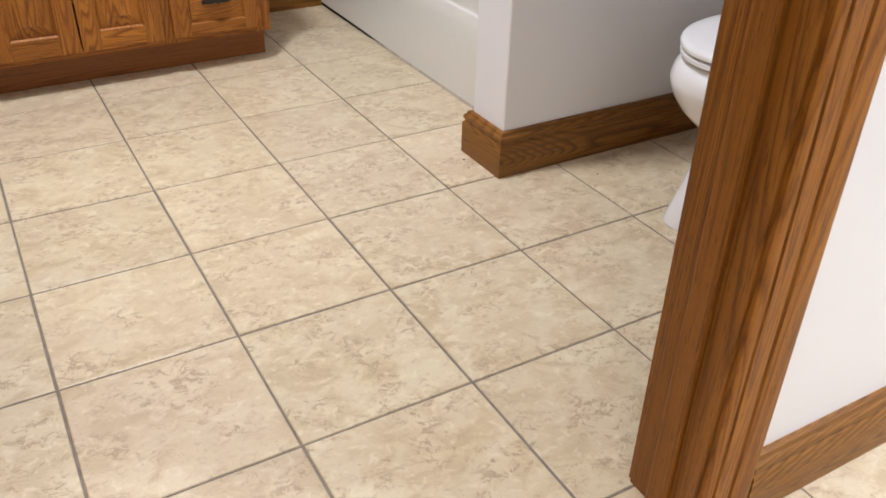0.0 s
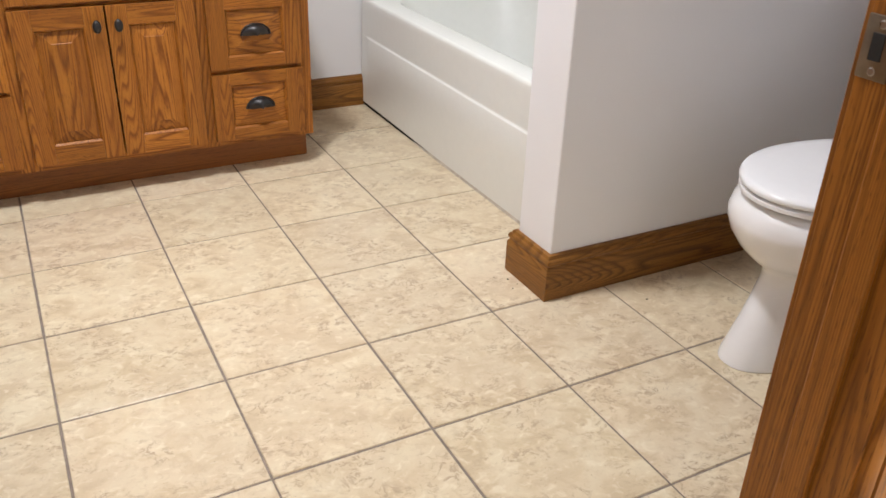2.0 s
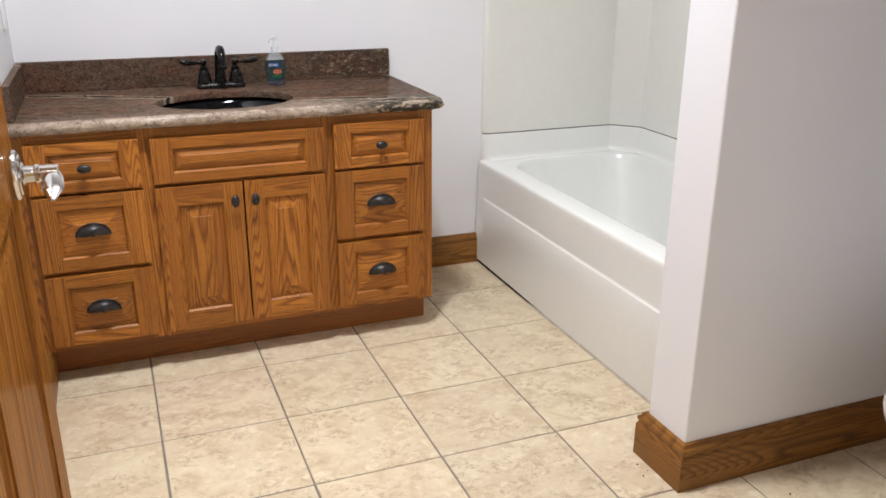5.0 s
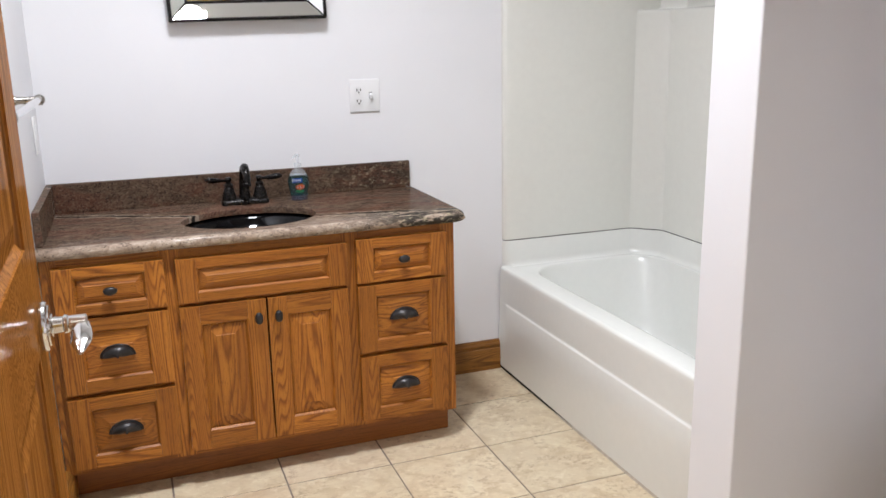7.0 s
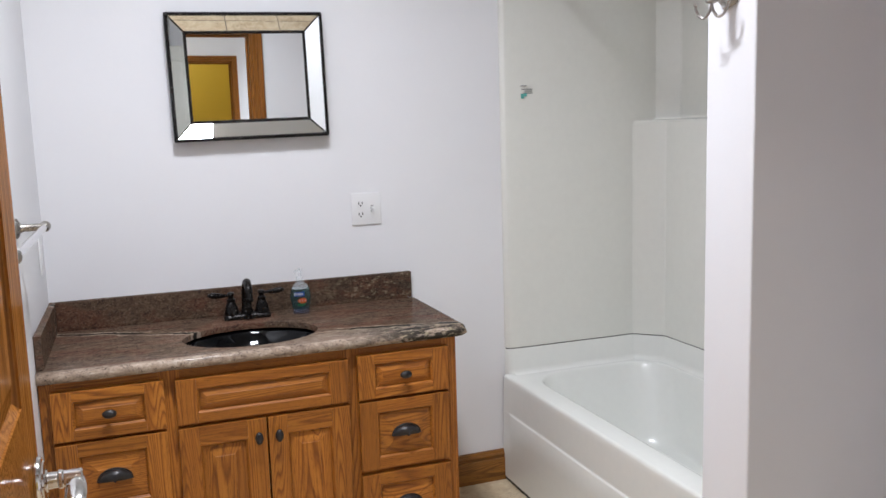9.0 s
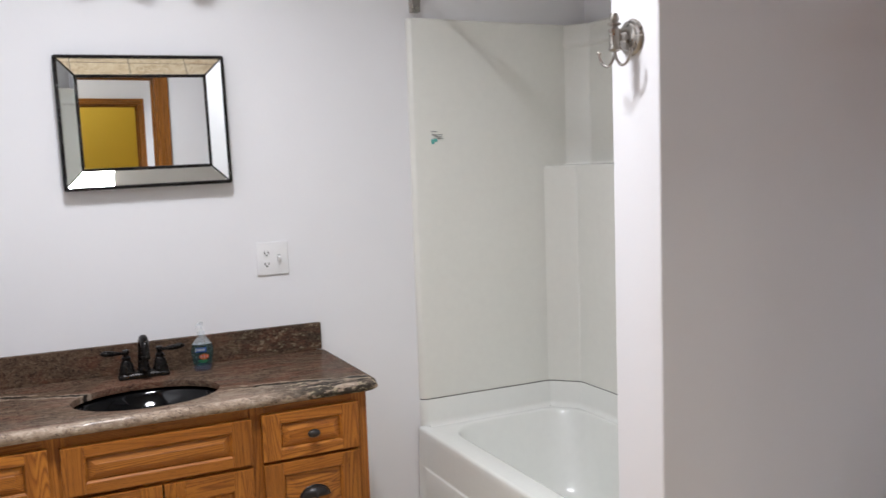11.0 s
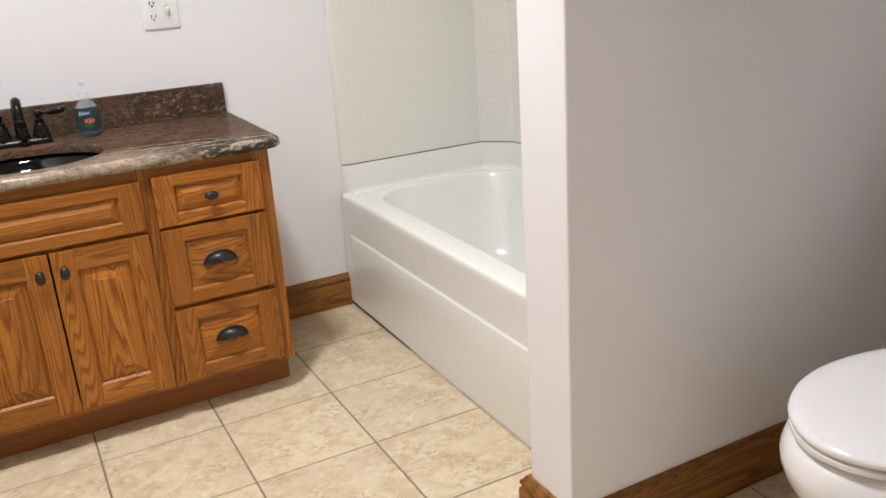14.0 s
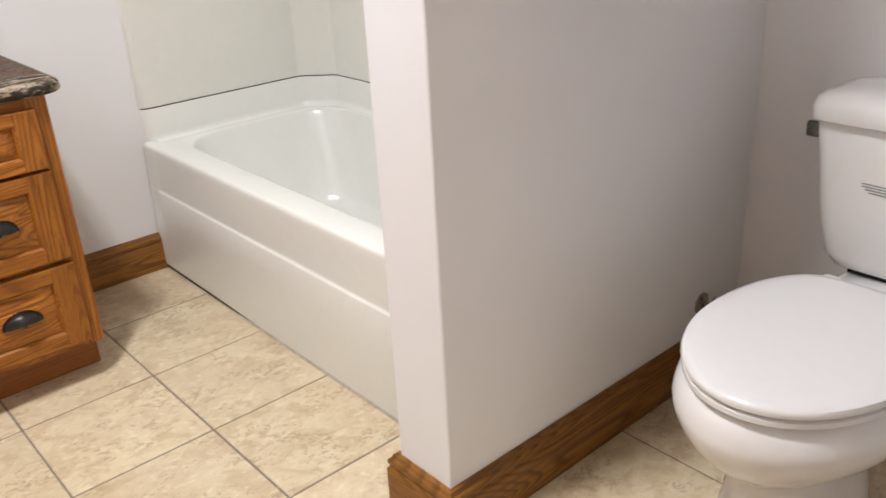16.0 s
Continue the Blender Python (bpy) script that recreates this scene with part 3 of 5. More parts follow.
# ---------------------------------------------------------------- vanity
VL, VR, VF, VTOP = -1.285, -0.070, 0.764, 0.752
vanity = thing("vanity_cabinet", ((VL + VR) / 2, 1.03, 0), "honey oak bathroom vanity with raised-panel doors and drawers", "cabinet")
part("side_panel", box(VR - 0.016, VR, VF + 0.019, Y_BACK - 0.002, 0.105, VTOP, 0.001), OAKC["z"], vanity)
part("side_panel", box(VL, VL + 0.016, VF + 0.019, Y_BACK - 0.002, 0.105, VTOP, 0.001), OAKC["z"], vanity)
part("bottom_panel", box(VL + 0.016, VR - 0.016, VF + 0.019, Y_BACK - 0.002, 0.105, 0.121), OAKC["x"], vanity)
part("toe_kick", box(VL, VR - 0.001, VF + 0.080, VF + 0.096, 0.001, 0.105), KICK, vanity, "dark-stained toe kick board")
part("kick_side", box(VR - 0.017, VR - 0.001, VF + 0.0965, Y_BACK - 0.018, 0.001, 0.105), KICK, vanity)
STILES = [(VL, -1.243), (-0.975, -0.917), (-0.443, -0.385), (-0.117, VR)]
for a, b in STILES:
    part("face_stile", box(a, b, VF, VF + 0.019, 0.105, VTOP, 0.0008), OAKC["z"], vanity)
for (_, a), (b, _) in zip(STILES, STILES[1:]):
    wide = a < -0.9 and b > -0.5
    for z0, z1 in ((0.105, 0.140), (0.568, 0.597), (0.712, VTOP)) + (() if wide else ((0.338, 0.364),)):
        part("face_rail", box(a, b, VF + 0.0005, VF + 0.019, z0, z1, 0.0006), OAKC["x"], vanity)


def frustum(x0, x1, z0, z1, y_face, y_low, y_top, bevel, y_back):
    """A raised panel: a sunk border, a straight bevel and a crisp flat field."""
    def ring(inset, y):
        return [Vector((x0 + inset, y, z0 + inset)), Vector((x1 - inset, y, z0 + inset)), Vector((x1 - inset, y, z1 - inset)), Vector((x0 + inset, y, z1 - inset))]
    rise = y_low - y_top
    return loft([ring(0, y_back), ring(0, y_low), ring(0.0080, y_low), ring(0.0088, y_low - rise * 0.12), ring(bevel - 0.001, y_low - rise * 0.80), ring(bevel, y_low - rise * 0.82), ring(bevel + 0.0004, y_top + 0.0008), ring(bevel + 0.0014, y_top)])


def sticking(x0, x1, z0, z1, y_face, deep, wide):
    """The mitred moulding round a frame's opening, sloping down to the panel."""
    def ring(inset, y):
        return [Vector((x0 + inset, y, z0 + inset)), Vector((x1 - inset, y, z0 + inset)), Vector((x1 - inset, y, z1 - inset)), Vector((x0 + inset, y, z1 - inset))]
    return loft([ring(-0.0004, y_face + deep), ring(-0.0004, y_face + 0.0004), ring(0.0010, y_face), ring(wide - 0.001, y_face + deep * 0.72), ring(wide, y_face + deep)], cap_start=False, cap_end=False)


def stick(x0, x1, z0, z1, y0, y1, edges, grain, parent, name):
    """A frame member with its outer and inner front edges eased."""
    bm = box(x0, x1, y0, y1, z0, z1)
    front = [e for e in bm.edges if all(abs(v.co.y - y0) < 1e-6 for v in e.verts)]
    bmesh.ops.bevel(bm, geom=front, offset=edges, segments=2, profile=0.6, affect="EDGES")
    part(name, bm, OAKC[grain], parent)


def front(name, x0, x1, z0, z1, stile, rail, bevel, grain, label):
    """A framed, raised-panel drawer or door front on the cabinet's face."""
    y0, y1 = VF - 0.0215, VF - 0.0008
    holder = part(name, box(x0 + 0.004, x1 - 0.004, y1 - 0.006, y1, z0 + 0.004, z1 - 0.004), OAKC["z"], vanity, label)
    stick(x0, x0 + stile, z0, z1, y0, y1 - 0.0005, 0.0016, "z", holder, "stile")
    stick(x1 - stile, x1, z0, z1, y0, y1 - 0.0005, 0.0016, "z", holder, "stile")
    stick(x0 + stile, x1 - stile, z0, z0 + rail, y0 + 0.0004, y1 - 0.0005, 0.0016, "x", holder, "rail")
    stick(x0 + stile, x1 - stile, z1 - rail, z1, y0 + 0.0004, y1 - 0.0005, 0.0016, "x", holder, "rail")
    hole = (x0 + stile, x1 - stile, z0 + rail, z1 - rail)
    part("raised_panel", frustum(*hole, y0, y0 + 0.0108, y0 + 0.0004, bevel, y1 - 0.0055), OAKC[grain], holder)
    part("inner_moulding", sticking(*hole, y0 + 0.0006, 0.0082, 0.0062), OAKC[grain], holder)
    return holder


def oval_knob(parent, x, z, sx, sz):
    y = VF - 0.0225
    bm = lathe([(0.0065, 0.0), (0.0055, 0.003), (0.0045, 0.008), (0.006, 0.011), (0.0135, 0.0135), (0.0168, 0.0175), (0.0160, 0.0225), (0.0105, 0.0265), (0.0, 0.0280)], (0, 0, 0), (0, -1, 0), 28)
    moved(bm, Matrix.Translation((x, y, z)) @ Matrix.Diagonal((sx, 1, sz, 1)))
    part("knob", bm, PULL, parent, "dark bronze knob", smooth=60)


def cup_pull(parent, x, z):
    """A half-domed bin pull, open below."""
    y, w, h, d = VF - 0.0215, 0.0445, 0.0335, 0.026
    bm = bmesh.new()
    rows = []
    for j in range(9):
        e = math.pi / 2 * j / 8
        row = []
        for i in range(21):
            a = math.pi * i / 20
            row.append(bm.verts.new((x + w * math.cos(a) * math.cos(e * 0.98), y - d * math.sin(e) * (0.55 + 0.45 * math.sin(a)), z - 0.013 + h * math.sin(a) * math.cos(e) ** 0.8 + 0.002 * math.sin(e))))
        rows.append(row)
    for a, b in zip(rows, rows[1:]):
        for i in range(20):
            bm.faces.new((a[i], a[i + 1], b[i + 1], b[i]))
    bmesh.ops.remove_doubles(bm, verts=bm.verts, dist=0.0002)
    bmesh.ops.recalc_face_normals(bm, faces=bm.faces)
    bmesh.ops.solidify(bm, geom=bm.faces[:], thickness=0.0022)
    pull = part("cup_pull", bm, PULL, parent, "dark bronze cup pull", smooth=50)
    rim = [(x + (w + 0.002) * math.cos(math.pi * i / 24), y + 0.0005, z - 0.013 + (h + 0.002) * math.sin(math.pi * i / 24)) for i in range(25)]
    part("rim", tube(rim, 0.0022, 8), PULL, pull, smooth=50)


for x0, x1 in ((-1.256, -0.962), (-0.398, -0.104)):
    d = front("drawer", x0, x1, 0.588, 0.727, 0.052, 0.028, 0.025, "x", "top drawer front of honey oak")
    oval_knob(d, (x0 + x1) / 2, 0.658, 1.15, 0.72)
    for z0, z1, zc in ((0.358, 0.578, 0.472), (0.126, 0.343, 0.238)):
        d = front("drawer", x0, x1, z0, z1, 0.056, 0.036, 0.047, "x", "deep drawer front of honey oak")
        cup_pull(d, (x0 + x1) / 2, zc)
front("false_front", -0.931, -0.429, 0.590, 0.722, 0.056, 0.028, 0.025, "x", "fixed oak panel below the sink")
dl = front("cabinet_door", -0.931, -0.6825, 0.126, 0.578, 0.056, 0.056, 0.040, "z", "oak cabinet door with raised panel")
oval_knob(dl, -0.7085, 0.524, 0.72, 1.12)
dr = front("cabinet_door", -0.6775, -0.429, 0.126, 0.578, 0.056, 0.056, 0.040, "z", "oak cabinet door with raised panel")
oval_knob(dr, -0.6495, 0.524, 0.72, 1.12)

# ---------------------------------------------------------------- countertop with backsplash, and the sink
CT, CB, CR, CF = 0.787, 0.753, -0.029, 0.733
SX, SY, SA, SB = -0.685, 0.952, 0.208, 0.158


def countertop():
    """A slab with bullnosed front and right edges and an oval hole."""
    n = 96
    def outline(inset, z):
        x0, x1, y0, y1 = X_LEFT + 0.001, CR - inset, CF + inset, Y_BACK - 0.001
        ring = []
        for i in range(n):
            a = 2 * math.pi * i / n
            dx, dy = math.cos(a), math.sin(a)
            hx = (x1 - SX) if dx > 0 else (SX - x0)
            hy = (y1 - SY) if dy > 0 else (SY - y0)
            k = min(hx / abs(dx) if abs(dx) > 1e-9 else 1e9, hy / abs(dy) if abs(dy) > 1e-9 else 1e9)
            p = Vector((SX + dx * k, SY + dy * k, z))
            ring.append(p)
        return ring
    def hole(z, grow=0.0):
        ring = []
        for i in range(n):
            a = 2 * math.pi * i / n
            dx, dy = math.cos(a), math.sin(a)
            k = 1 / math.sqrt((dx / (SA + grow)) ** 2 + (dy / (SB + grow)) ** 2)
            ring.append(Vector((SX + dx * k, SY + dy * k, z)))
        return ring
    mid = (CT + CB) / 2
    rings = [hole(CT - 0.020), hole(CT - 0.003), hole(CT - 0.0008, 0.0008), hole(CT, 0.003)]
    rings += [outline(b, mid + c) for b, c in reversed([(0.0, 0.0), (0.0012, 0.006), (0.005, 0.0120), (0.011, 0.0158), (0.018, 0.017)])]
    rings += [outline(b, mid - c) for b, c in [(0.0012, 0.006), (0.005, 0.0120), (0.011, 0.0158), (0.018, 0.017)]]
    bm = loft(rings + [rings[0]], cap_start=False, cap_end=False)
    bmesh.ops.remove_doubles(bm, verts=bm.verts, dist=1e-5)
    return bm


counter = thing("countertop", (SX, 1.0, CB), "polished brown granite vanity top with black and cream veins", "countertop")
part("slab", countertop(), GRANITE, counter, smooth=35)
part("backsplash", box(X_LEFT + 0.021, -0.045, Y_BACK - 0.021, Y_BACK - 0.001, CT + 0.0005, 0.884, 0.0015), GRANITE, counter)
part("side_splash", box(X_LEFT + 0.001, X_LEFT + 0.021, 0.775, Y_BACK - 0.001, CT + 0.0005, 0.884, 0.0015), GRANITE, counter)


def ellipse(a, b, z, n=64, cy=SY):
    return [Vector((SX + a * math.cos(2 * math.pi * i / n), cy + b * math.sin(2 * math.pi * i / n), z)) for i in range(n)]


ZS = CT - 0.0205
sink = thing("sink", (SX, SY, ZS - 0.12), "glossy black oval undermount sink", "sink")
inner = [(1.06, ZS - 0.001), (1.06, ZS - 0.006), (1.03, ZS - 0.008), (1.00, ZS - 0.018), (0.94, ZS - 0.034), (0.85, ZS - 0.052), (0.74, ZS - 0.070), (0.60, ZS - 0.088), (0.40, ZS - 0.104), (0.12, ZS - 0.112)]
outer = [(0.12, ZS - 0.124), (0.42, ZS - 0.116), (0.63, ZS - 0.100), (0.78, ZS - 0.081), (0.90, ZS - 0.062), (0.99, ZS - 0.042), (1.06, ZS - 0.024), (1.12, ZS - 0.012), (1.12, ZS - 0.001)]
rings = [ellipse(SA * k, SB * k, z) for k, z in inner + outer]
part("bowl", loft(rings + [rings[0]], cap_start=False, cap_end=False), BLACK, sink, smooth=60)
part("drain", lathe([(0.024, 0), (0.024, 0.003), (0.018, 0.004), (0.016, 0.002), (0.006, 0.003), (0.0, 0.0045)], (SX, SY, ZS - 0.1130), n=28), BRONZE, sink, "dark bronze drain", smooth=40)


# ---------------------------------------------------------------- faucet
FX, FY = -0.665, 1.200
faucet = thing("faucet", (FX, FY, CT), "oil-rubbed bronze centerset faucet with two levers", "faucet")
base = [rounded(FX - 0.079 + i, FX + 0.079 - i, FY - 0.028 + i, FY + 0.028 - i, 0.014, CT + z) for i, z in ((0.0, 0.0005), (0.0, 0.008), (0.002, 0.013), (0.006, 0.018), (0.012, 0.021))]
part("base_plate", loft(base), BRONZE, faucet, smooth=40)
part("spout_foot", lathe([(0.021, 0.019), (0.021, 0.026), (0.018, 0.032), (0.0165, 0.06), (0.0155, 0.075)], (FX, FY + 0.002, CT), n=24), BRONZE, faucet, smooth=40)
sp = curve_points([(FX, FY + 0.002, CT + 0.070), (FX, FY - 0.002, CT + 0.095), (FX, FY - 0.018, CT + 0.121), (FX, FY - 0.046, CT + 0.130), (FX, FY - 0.074, CT + 0.114), (FX, FY - 0.085, CT + 0.082)], 6)
part("spout", tube(sp, [0.0155 - 0.0035 * i / (len(sp) - 1) for i in range(len(sp))], 20), BRONZE, faucet, smooth=60)
part("aerator", lathe([(0.0125, 0.0), (0.0135, 0.002), (0.0135, 0.010), (0.0120, 0.012)], (FX, FY - 0.0855, CT + 0.072), n=20), BRONZE, faucet, smooth=40)
part("lift_rod", lathe([(0.0025, 0.02), (0.0025, 0.085), (0.006, 0.088), (0.0065, 0.095), (0.003, 0.100), (0.0, 0.101)], (FX, FY + 0.024, CT), n=14), BRONZE, faucet, smooth=40)
for side in (-1, 1):
    hx = FX + side * 0.0515
    h = part("handle_body", lathe([(0.025, 0.018), (0.026, 0.024), (0.0235, 0.034), (0.0205, 0.048), (0.0165, 0.060), (0.0125, 0.067), (0.0145, 0.071), (0.0145, 0.076), (0.009, 0.080), (0.0095, 0.090), (0.012, 0.094), (0.009, 0.100), (0.0, 0.102)], (hx, FY, CT - 0.007), n=24), BRONZE, faucet, smooth=45)
    lv = curve_points([(hx, FY, CT + 0.082), (hx + side * 0.018, FY - 0.003, CT + 0.084), (hx + side * 0.040, FY - 0.007, CT + 0.086), (hx + side * 0.062, FY - 0.011, CT + 0.089), (hx + side * 0.078, FY - 0.013, CT + 0.090)], 5)
    rad = [0.0055, 0.005, 0.0045, 0.0042, 0.0045, 0.005, 0.0056, 0.0064, 0.0072, 0.0080, 0.0087, 0.0092, 0.0095, 0.0096, 0.0096, 0.0094, 0.0088, 0.0078, 0.0062, 0.0040, 0.0012]
    part("lever", tube(lv, rad[:len(lv)], 14), BRONZE, h, smooth=60)

# ---------------------------------------------------------------- soap bottle
BX, BY = -0.481, 1.185
soap = thing("soap_bottle", (BX, BY, CT), "clear pump bottle of blue hand soap with a printed label", "soap bottle")


def bottle_ring(w, d, z, n=28):
    return [Vector((BX + w * math.cos(2 * math.pi * i / n), BY + d * math.sin(2 * math.pi * i / n), CT + z)) for i in range(n)]


shape = [(0.027, 0.018, 0.0005), (0.0285, 0.020, 0.003), (0.0290, 0.0205, 0.018), (0.0325, 0.022, 0.036), (0.0362, 0.0235, 0.055), (0.0362, 0.0235, 0.070), (0.0310, 0.021, 0.088), (0.0225, 0.017, 0.102), (0.0130, 0.0120, 0.110), (0.0110, 0.0110, 0.113)]
part("bottle", loft([bottle_ring(w, d, z) for w, d, z in shape[2:7]]), SOAP, soap, smooth=60)
part("shoulder", loft([bottle_ring(w, d, z + 0.0003) for w, d, z in shape[6:]]), CLEAR, soap, "clear empty shoulder of the bottle", smooth=60)
part("clear_base", loft([bottle_ring(w, d, z) for w, d, z in shape[:2]] + [bottle_ring(0.0288, 0.0203, 0.0176)]), FOOT, soap, "clear plastic foot of the bottle", smooth=60)
part("collar", lathe([(0.0125, 0.1135), (0.0130, 0.115), (0.0130, 0.126), (0.0105, 0.129), (0.0060, 0.131)], (BX, BY, CT), n=24), CLEAR, soap, "clear plastic pump", smooth=40)
part("stem", lathe([(0.0045, 0.1315), (0.0045, 0.148), (0.0075, 0.1495), (0.0085, 0.155), (0.0070, 0.160), (0.0, 0.161)], (BX, BY, CT), n=18), CLEAR, soap, smooth=40)
part("nozzle", tube(curve_points([(BX, BY, CT + 0.155), (BX - 0.012, BY - 0.016, CT + 0.156), (BX - 0.020, BY - 0.028, CT + 0.153), (BX - 0.023, BY - 0.032, CT + 0.147)], 4), 0.0030, 10), CLEAR, soap, smooth=60)


def label_patch(name, material, a0, a1, z0, z1, lift, text="", oval=False):
    """A printed patch that hugs the bottle's front."""
    bm = bmesh.new()
    rows = []
    for j in range(7):
        z = z0 + (z1 - z0) * j / 6
        w = float(np.interp(z, [s[2] for s in shape], [s[0] for s in shape])) + lift
        d = float(np.interp(z, [s[2] for s in shape], [s[1] for s in shape])) + lift
        row = []
        for i in range(13):
            half = math.sqrt(max(0.02, 1 - (j / 3 - 1) ** 2)) if oval else 1.0
            a = radians((a0 + a1) / 2 + (a1 - a0) * (i / 12 - 0.5) * half)
            row.append(bm.verts.new((BX + w * math.cos(a), BY + d * math.sin(a), CT + z)))
        rows.append(row)
    for a, b in zip(rows, rows[1:]):
        for i in range(12):
            bm.faces.new((a[i], a[i + 1], b[i + 1], b[i]))
    bmesh.ops.solidify(bm, geom=bm.faces[:], thickness=0.0002)
    part(name, bm, material, soap, text)


label_patch("label_band", PAPER_BLUE, 226, 284, 0.064, 0.079, 0.0010, "blue printed label")
for k, (a0, a1) in enumerate(((240, 246), (249, 255), (258, 265), (268, 275))):
    label_patch("label_bar", PAPER_WHITE, a0, a1, 0.068, 0.075, 0.0014)
label_patch("label_circle", PAPER_WHITE, 228, 235, 0.066, 0.077, 0.0014)
label_patch("label_picture", PAPER_ORANGE, 246, 298, 0.039, 0.058, 0.0010, "orange and white printed picture", True)
for a0, a1 in ((256, 260), (271, 275), (287, 290)):
    label_patch("picture_stripe", PAPER_WHITE, a0, a1, 0.043, 0.054, 0.0014, "", True)
label_patch("label_foot", PAPER_GREEN, 240, 294, 0.028, 0.040, 0.0006, "", True)

# ---------------------------------------------------------------- mirror over the vanity
MX, MZ, MW, MH, IW, IH = -0.600, 1.606, 0.520, 0.420, 0.398, 0.296
YG, YO = Y_BACK - 0.012, Y_BACK - 0.0378
tilt = Matrix.Translation((MX, 0, MZ)) @ Matrix.Rotation(radians(-1.05), 4, "Y")
wall_mirror = thing("wall_mirror", (MX, Y_BACK, MZ - MH / 2), "rectangular mirror with slanted mirror border and black beaded frame", "mirror")
iw, ih, ow, oh = IW / 2, IH / 2, MW / 2 - 0.007, MH / 2 - 0.007
part("glass", moved(box(-iw, iw, YG, YG + 0.004, -ih, ih), tilt), MIRROR, wall_mirror)
CI = [(-iw, -ih), (iw, -ih), (iw, ih), (-iw, ih)]
CO = [(-ow, -oh), (ow, -oh), (ow, oh), (-ow, oh)]
for k in range(4):
    a, b, c, d = CI[k], CI[(k + 1) % 4], CO[(k + 1) % 4], CO[k]
    ringa = [Vector((p[0], y, p[1])) for p, y in ((a, YG), (b, YG), (c, YO), (d, YO))]
    ringb = [v + Vector((0, 0.004, 0)) for v in ringa]
    part("bevelled_strip", moved(loft([ringa, ringb]), tilt), MIRROR, wall_mirror)
part("backing", moved(loft([[Vector((sx * (MW / 2 + 0.001), y, sz * (MH / 2 + 0.001))) for sx, sz in ((-1, -1), (1, -1), (1, 1), (-1, 1))] for y in (YO + 0.006, Y_BACK - 0.001)], cap_start=False), tilt), FRAMEM, wall_mirror)


def beaded(p, q, r, name):
    """A rod with a close row of beads from p to q."""
    p, q = Vector(p), Vector(q)
    count = max(6, int((q - p).length / (r * 1.35)))
    pts, rad = [], []
    for i in range(count):
        for f, k in ((0.0, 0.45), (0.12, 0.76), (0.30, 0.96), (0.5, 1.0), (0.70, 0.96), (0.88, 0.76)):
            pts.append(p.lerp(q, (i + f) / count))
            rad.append(r * k)
    pts.append(q)
    rad.append(r * 0.45)
    part(name, moved(tube(pts, rad, 8), tilt), FRAMEM, wall_mirror, smooth=50)


XO, ZO = MW / 2 - 0.004, MH / 2 - 0.004
for (a, b) in (((-XO, -ZO), (XO, -ZO)), ((XO, -ZO), (XO, ZO)), ((XO, ZO), (-XO, ZO)), ((-XO, ZO), (-XO, -ZO))):
    beaded((a[0], YO + 0.001, a[1]), (b[0], YO + 0.0005, b[1]), 0.0072, "outer_bead")
for k in range(4):
    a, b, c = CI[k], CI[(k + 1) % 4], CO[k]
    beaded((a[0], YG - 0.002, a[1]), (b[0], YG - 0.002, b[1]), 0.0054, "inner_bead")
    beaded((a[0], YG - 0.001, a[1]), (c[0], YO, c[1]), 0.0030, "corner_bead")

# ---------------------------------------------------------------- switch and outlet plate on the back wall
def wall_plate():
    x0, x1, z0, z1, y = -0.259, -0.147, 1.070, 1.187, Y_BACK
    p = thing("outlet_switch_plate", ((x0 + x1) / 2, y, z0), "white two-gang plate with an outlet and a toggle switch", "outlet")
    part("plate", box(x0, x1, y - 0.006, y - 0.0002, z0, z1, 0.003, 3), PLATE, p, smooth=40)
    ox, tx, zc = x0 + 0.034, x1 - 0.034, (z0 + z1) / 2
    for dz in (-0.0195, 0.0195):
        ring = rounded(ox - 0.0165, ox + 0.0165, zc + dz - 0.014, zc + dz + 0.014, 0.010, 0)
        body = loft([[Vector((v.x, y - 0.0060 - d, v.y)) for v in ring] for d in (0.0, 0.0015)])
        o = part("outlet", body, PLATE, p, smooth=40)
        for dx, hh in ((-0.0065, 0.0045), (0.0065, 0.0038)):
            part("slot", box(ox + dx - 0.0016, ox + dx + 0.0016, y - 0.0082, y - 0.0070, zc + dz - hh + 0.001, zc + dz + hh + 0.002), DARK, o)
        part("ground_hole", lathe([(0.0032, 0), (0.0032, 0.0012)], (ox, y - 0.0070, zc + dz - 0.0075), (0, -1, 0), 12), DARK, o)
    part("toggle_slot", box(tx - 0.0055, tx + 0.0055, y - 0.0066, y - 0.0055, zc - 0.012, zc + 0.012), GREYINK, p)
    bm = box(-0.0042, 0.0042, -0.013, 0.004, -0.0085, 0.0085, 0.0015)
    part("toggle", moved(bm, Matrix.Translation((tx, y - 0.006, zc)) @ Matrix.Rotation(radians(18), 4, "X")), PLATE, p)
    for x, z in ((ox, zc), (tx, zc + 0.030), (tx, zc - 0.030)):
        part("screw", lathe([(0.0028, 0), (0.0026, 0.0012), (0, 0.0014)], (x, y - 0.0060, z), (0, -1, 0), 12), PLATE, p)


wall_plate()
side_plate = thing("side_outlet_plate", (X_LEFT, 1.16, 1.03), "white outlet cover plate on the side wall", "outlet")
part("plate", box(X_LEFT + 0.0002, X_LEFT + 0.006, 1.125, 1.195, 1.000, 1.115, 0.0025), PLATE, side_plate, smooth=40)
for dz in (-0.0195, 0.0195):
    part("outlet", box(X_LEFT + 0.0055, X_LEFT + 0.0075, 1.144, 1.176, 1.0575 + dz - 0.014, 1.0575 + dz + 0.014, 0.001), PLATE, side_plate)

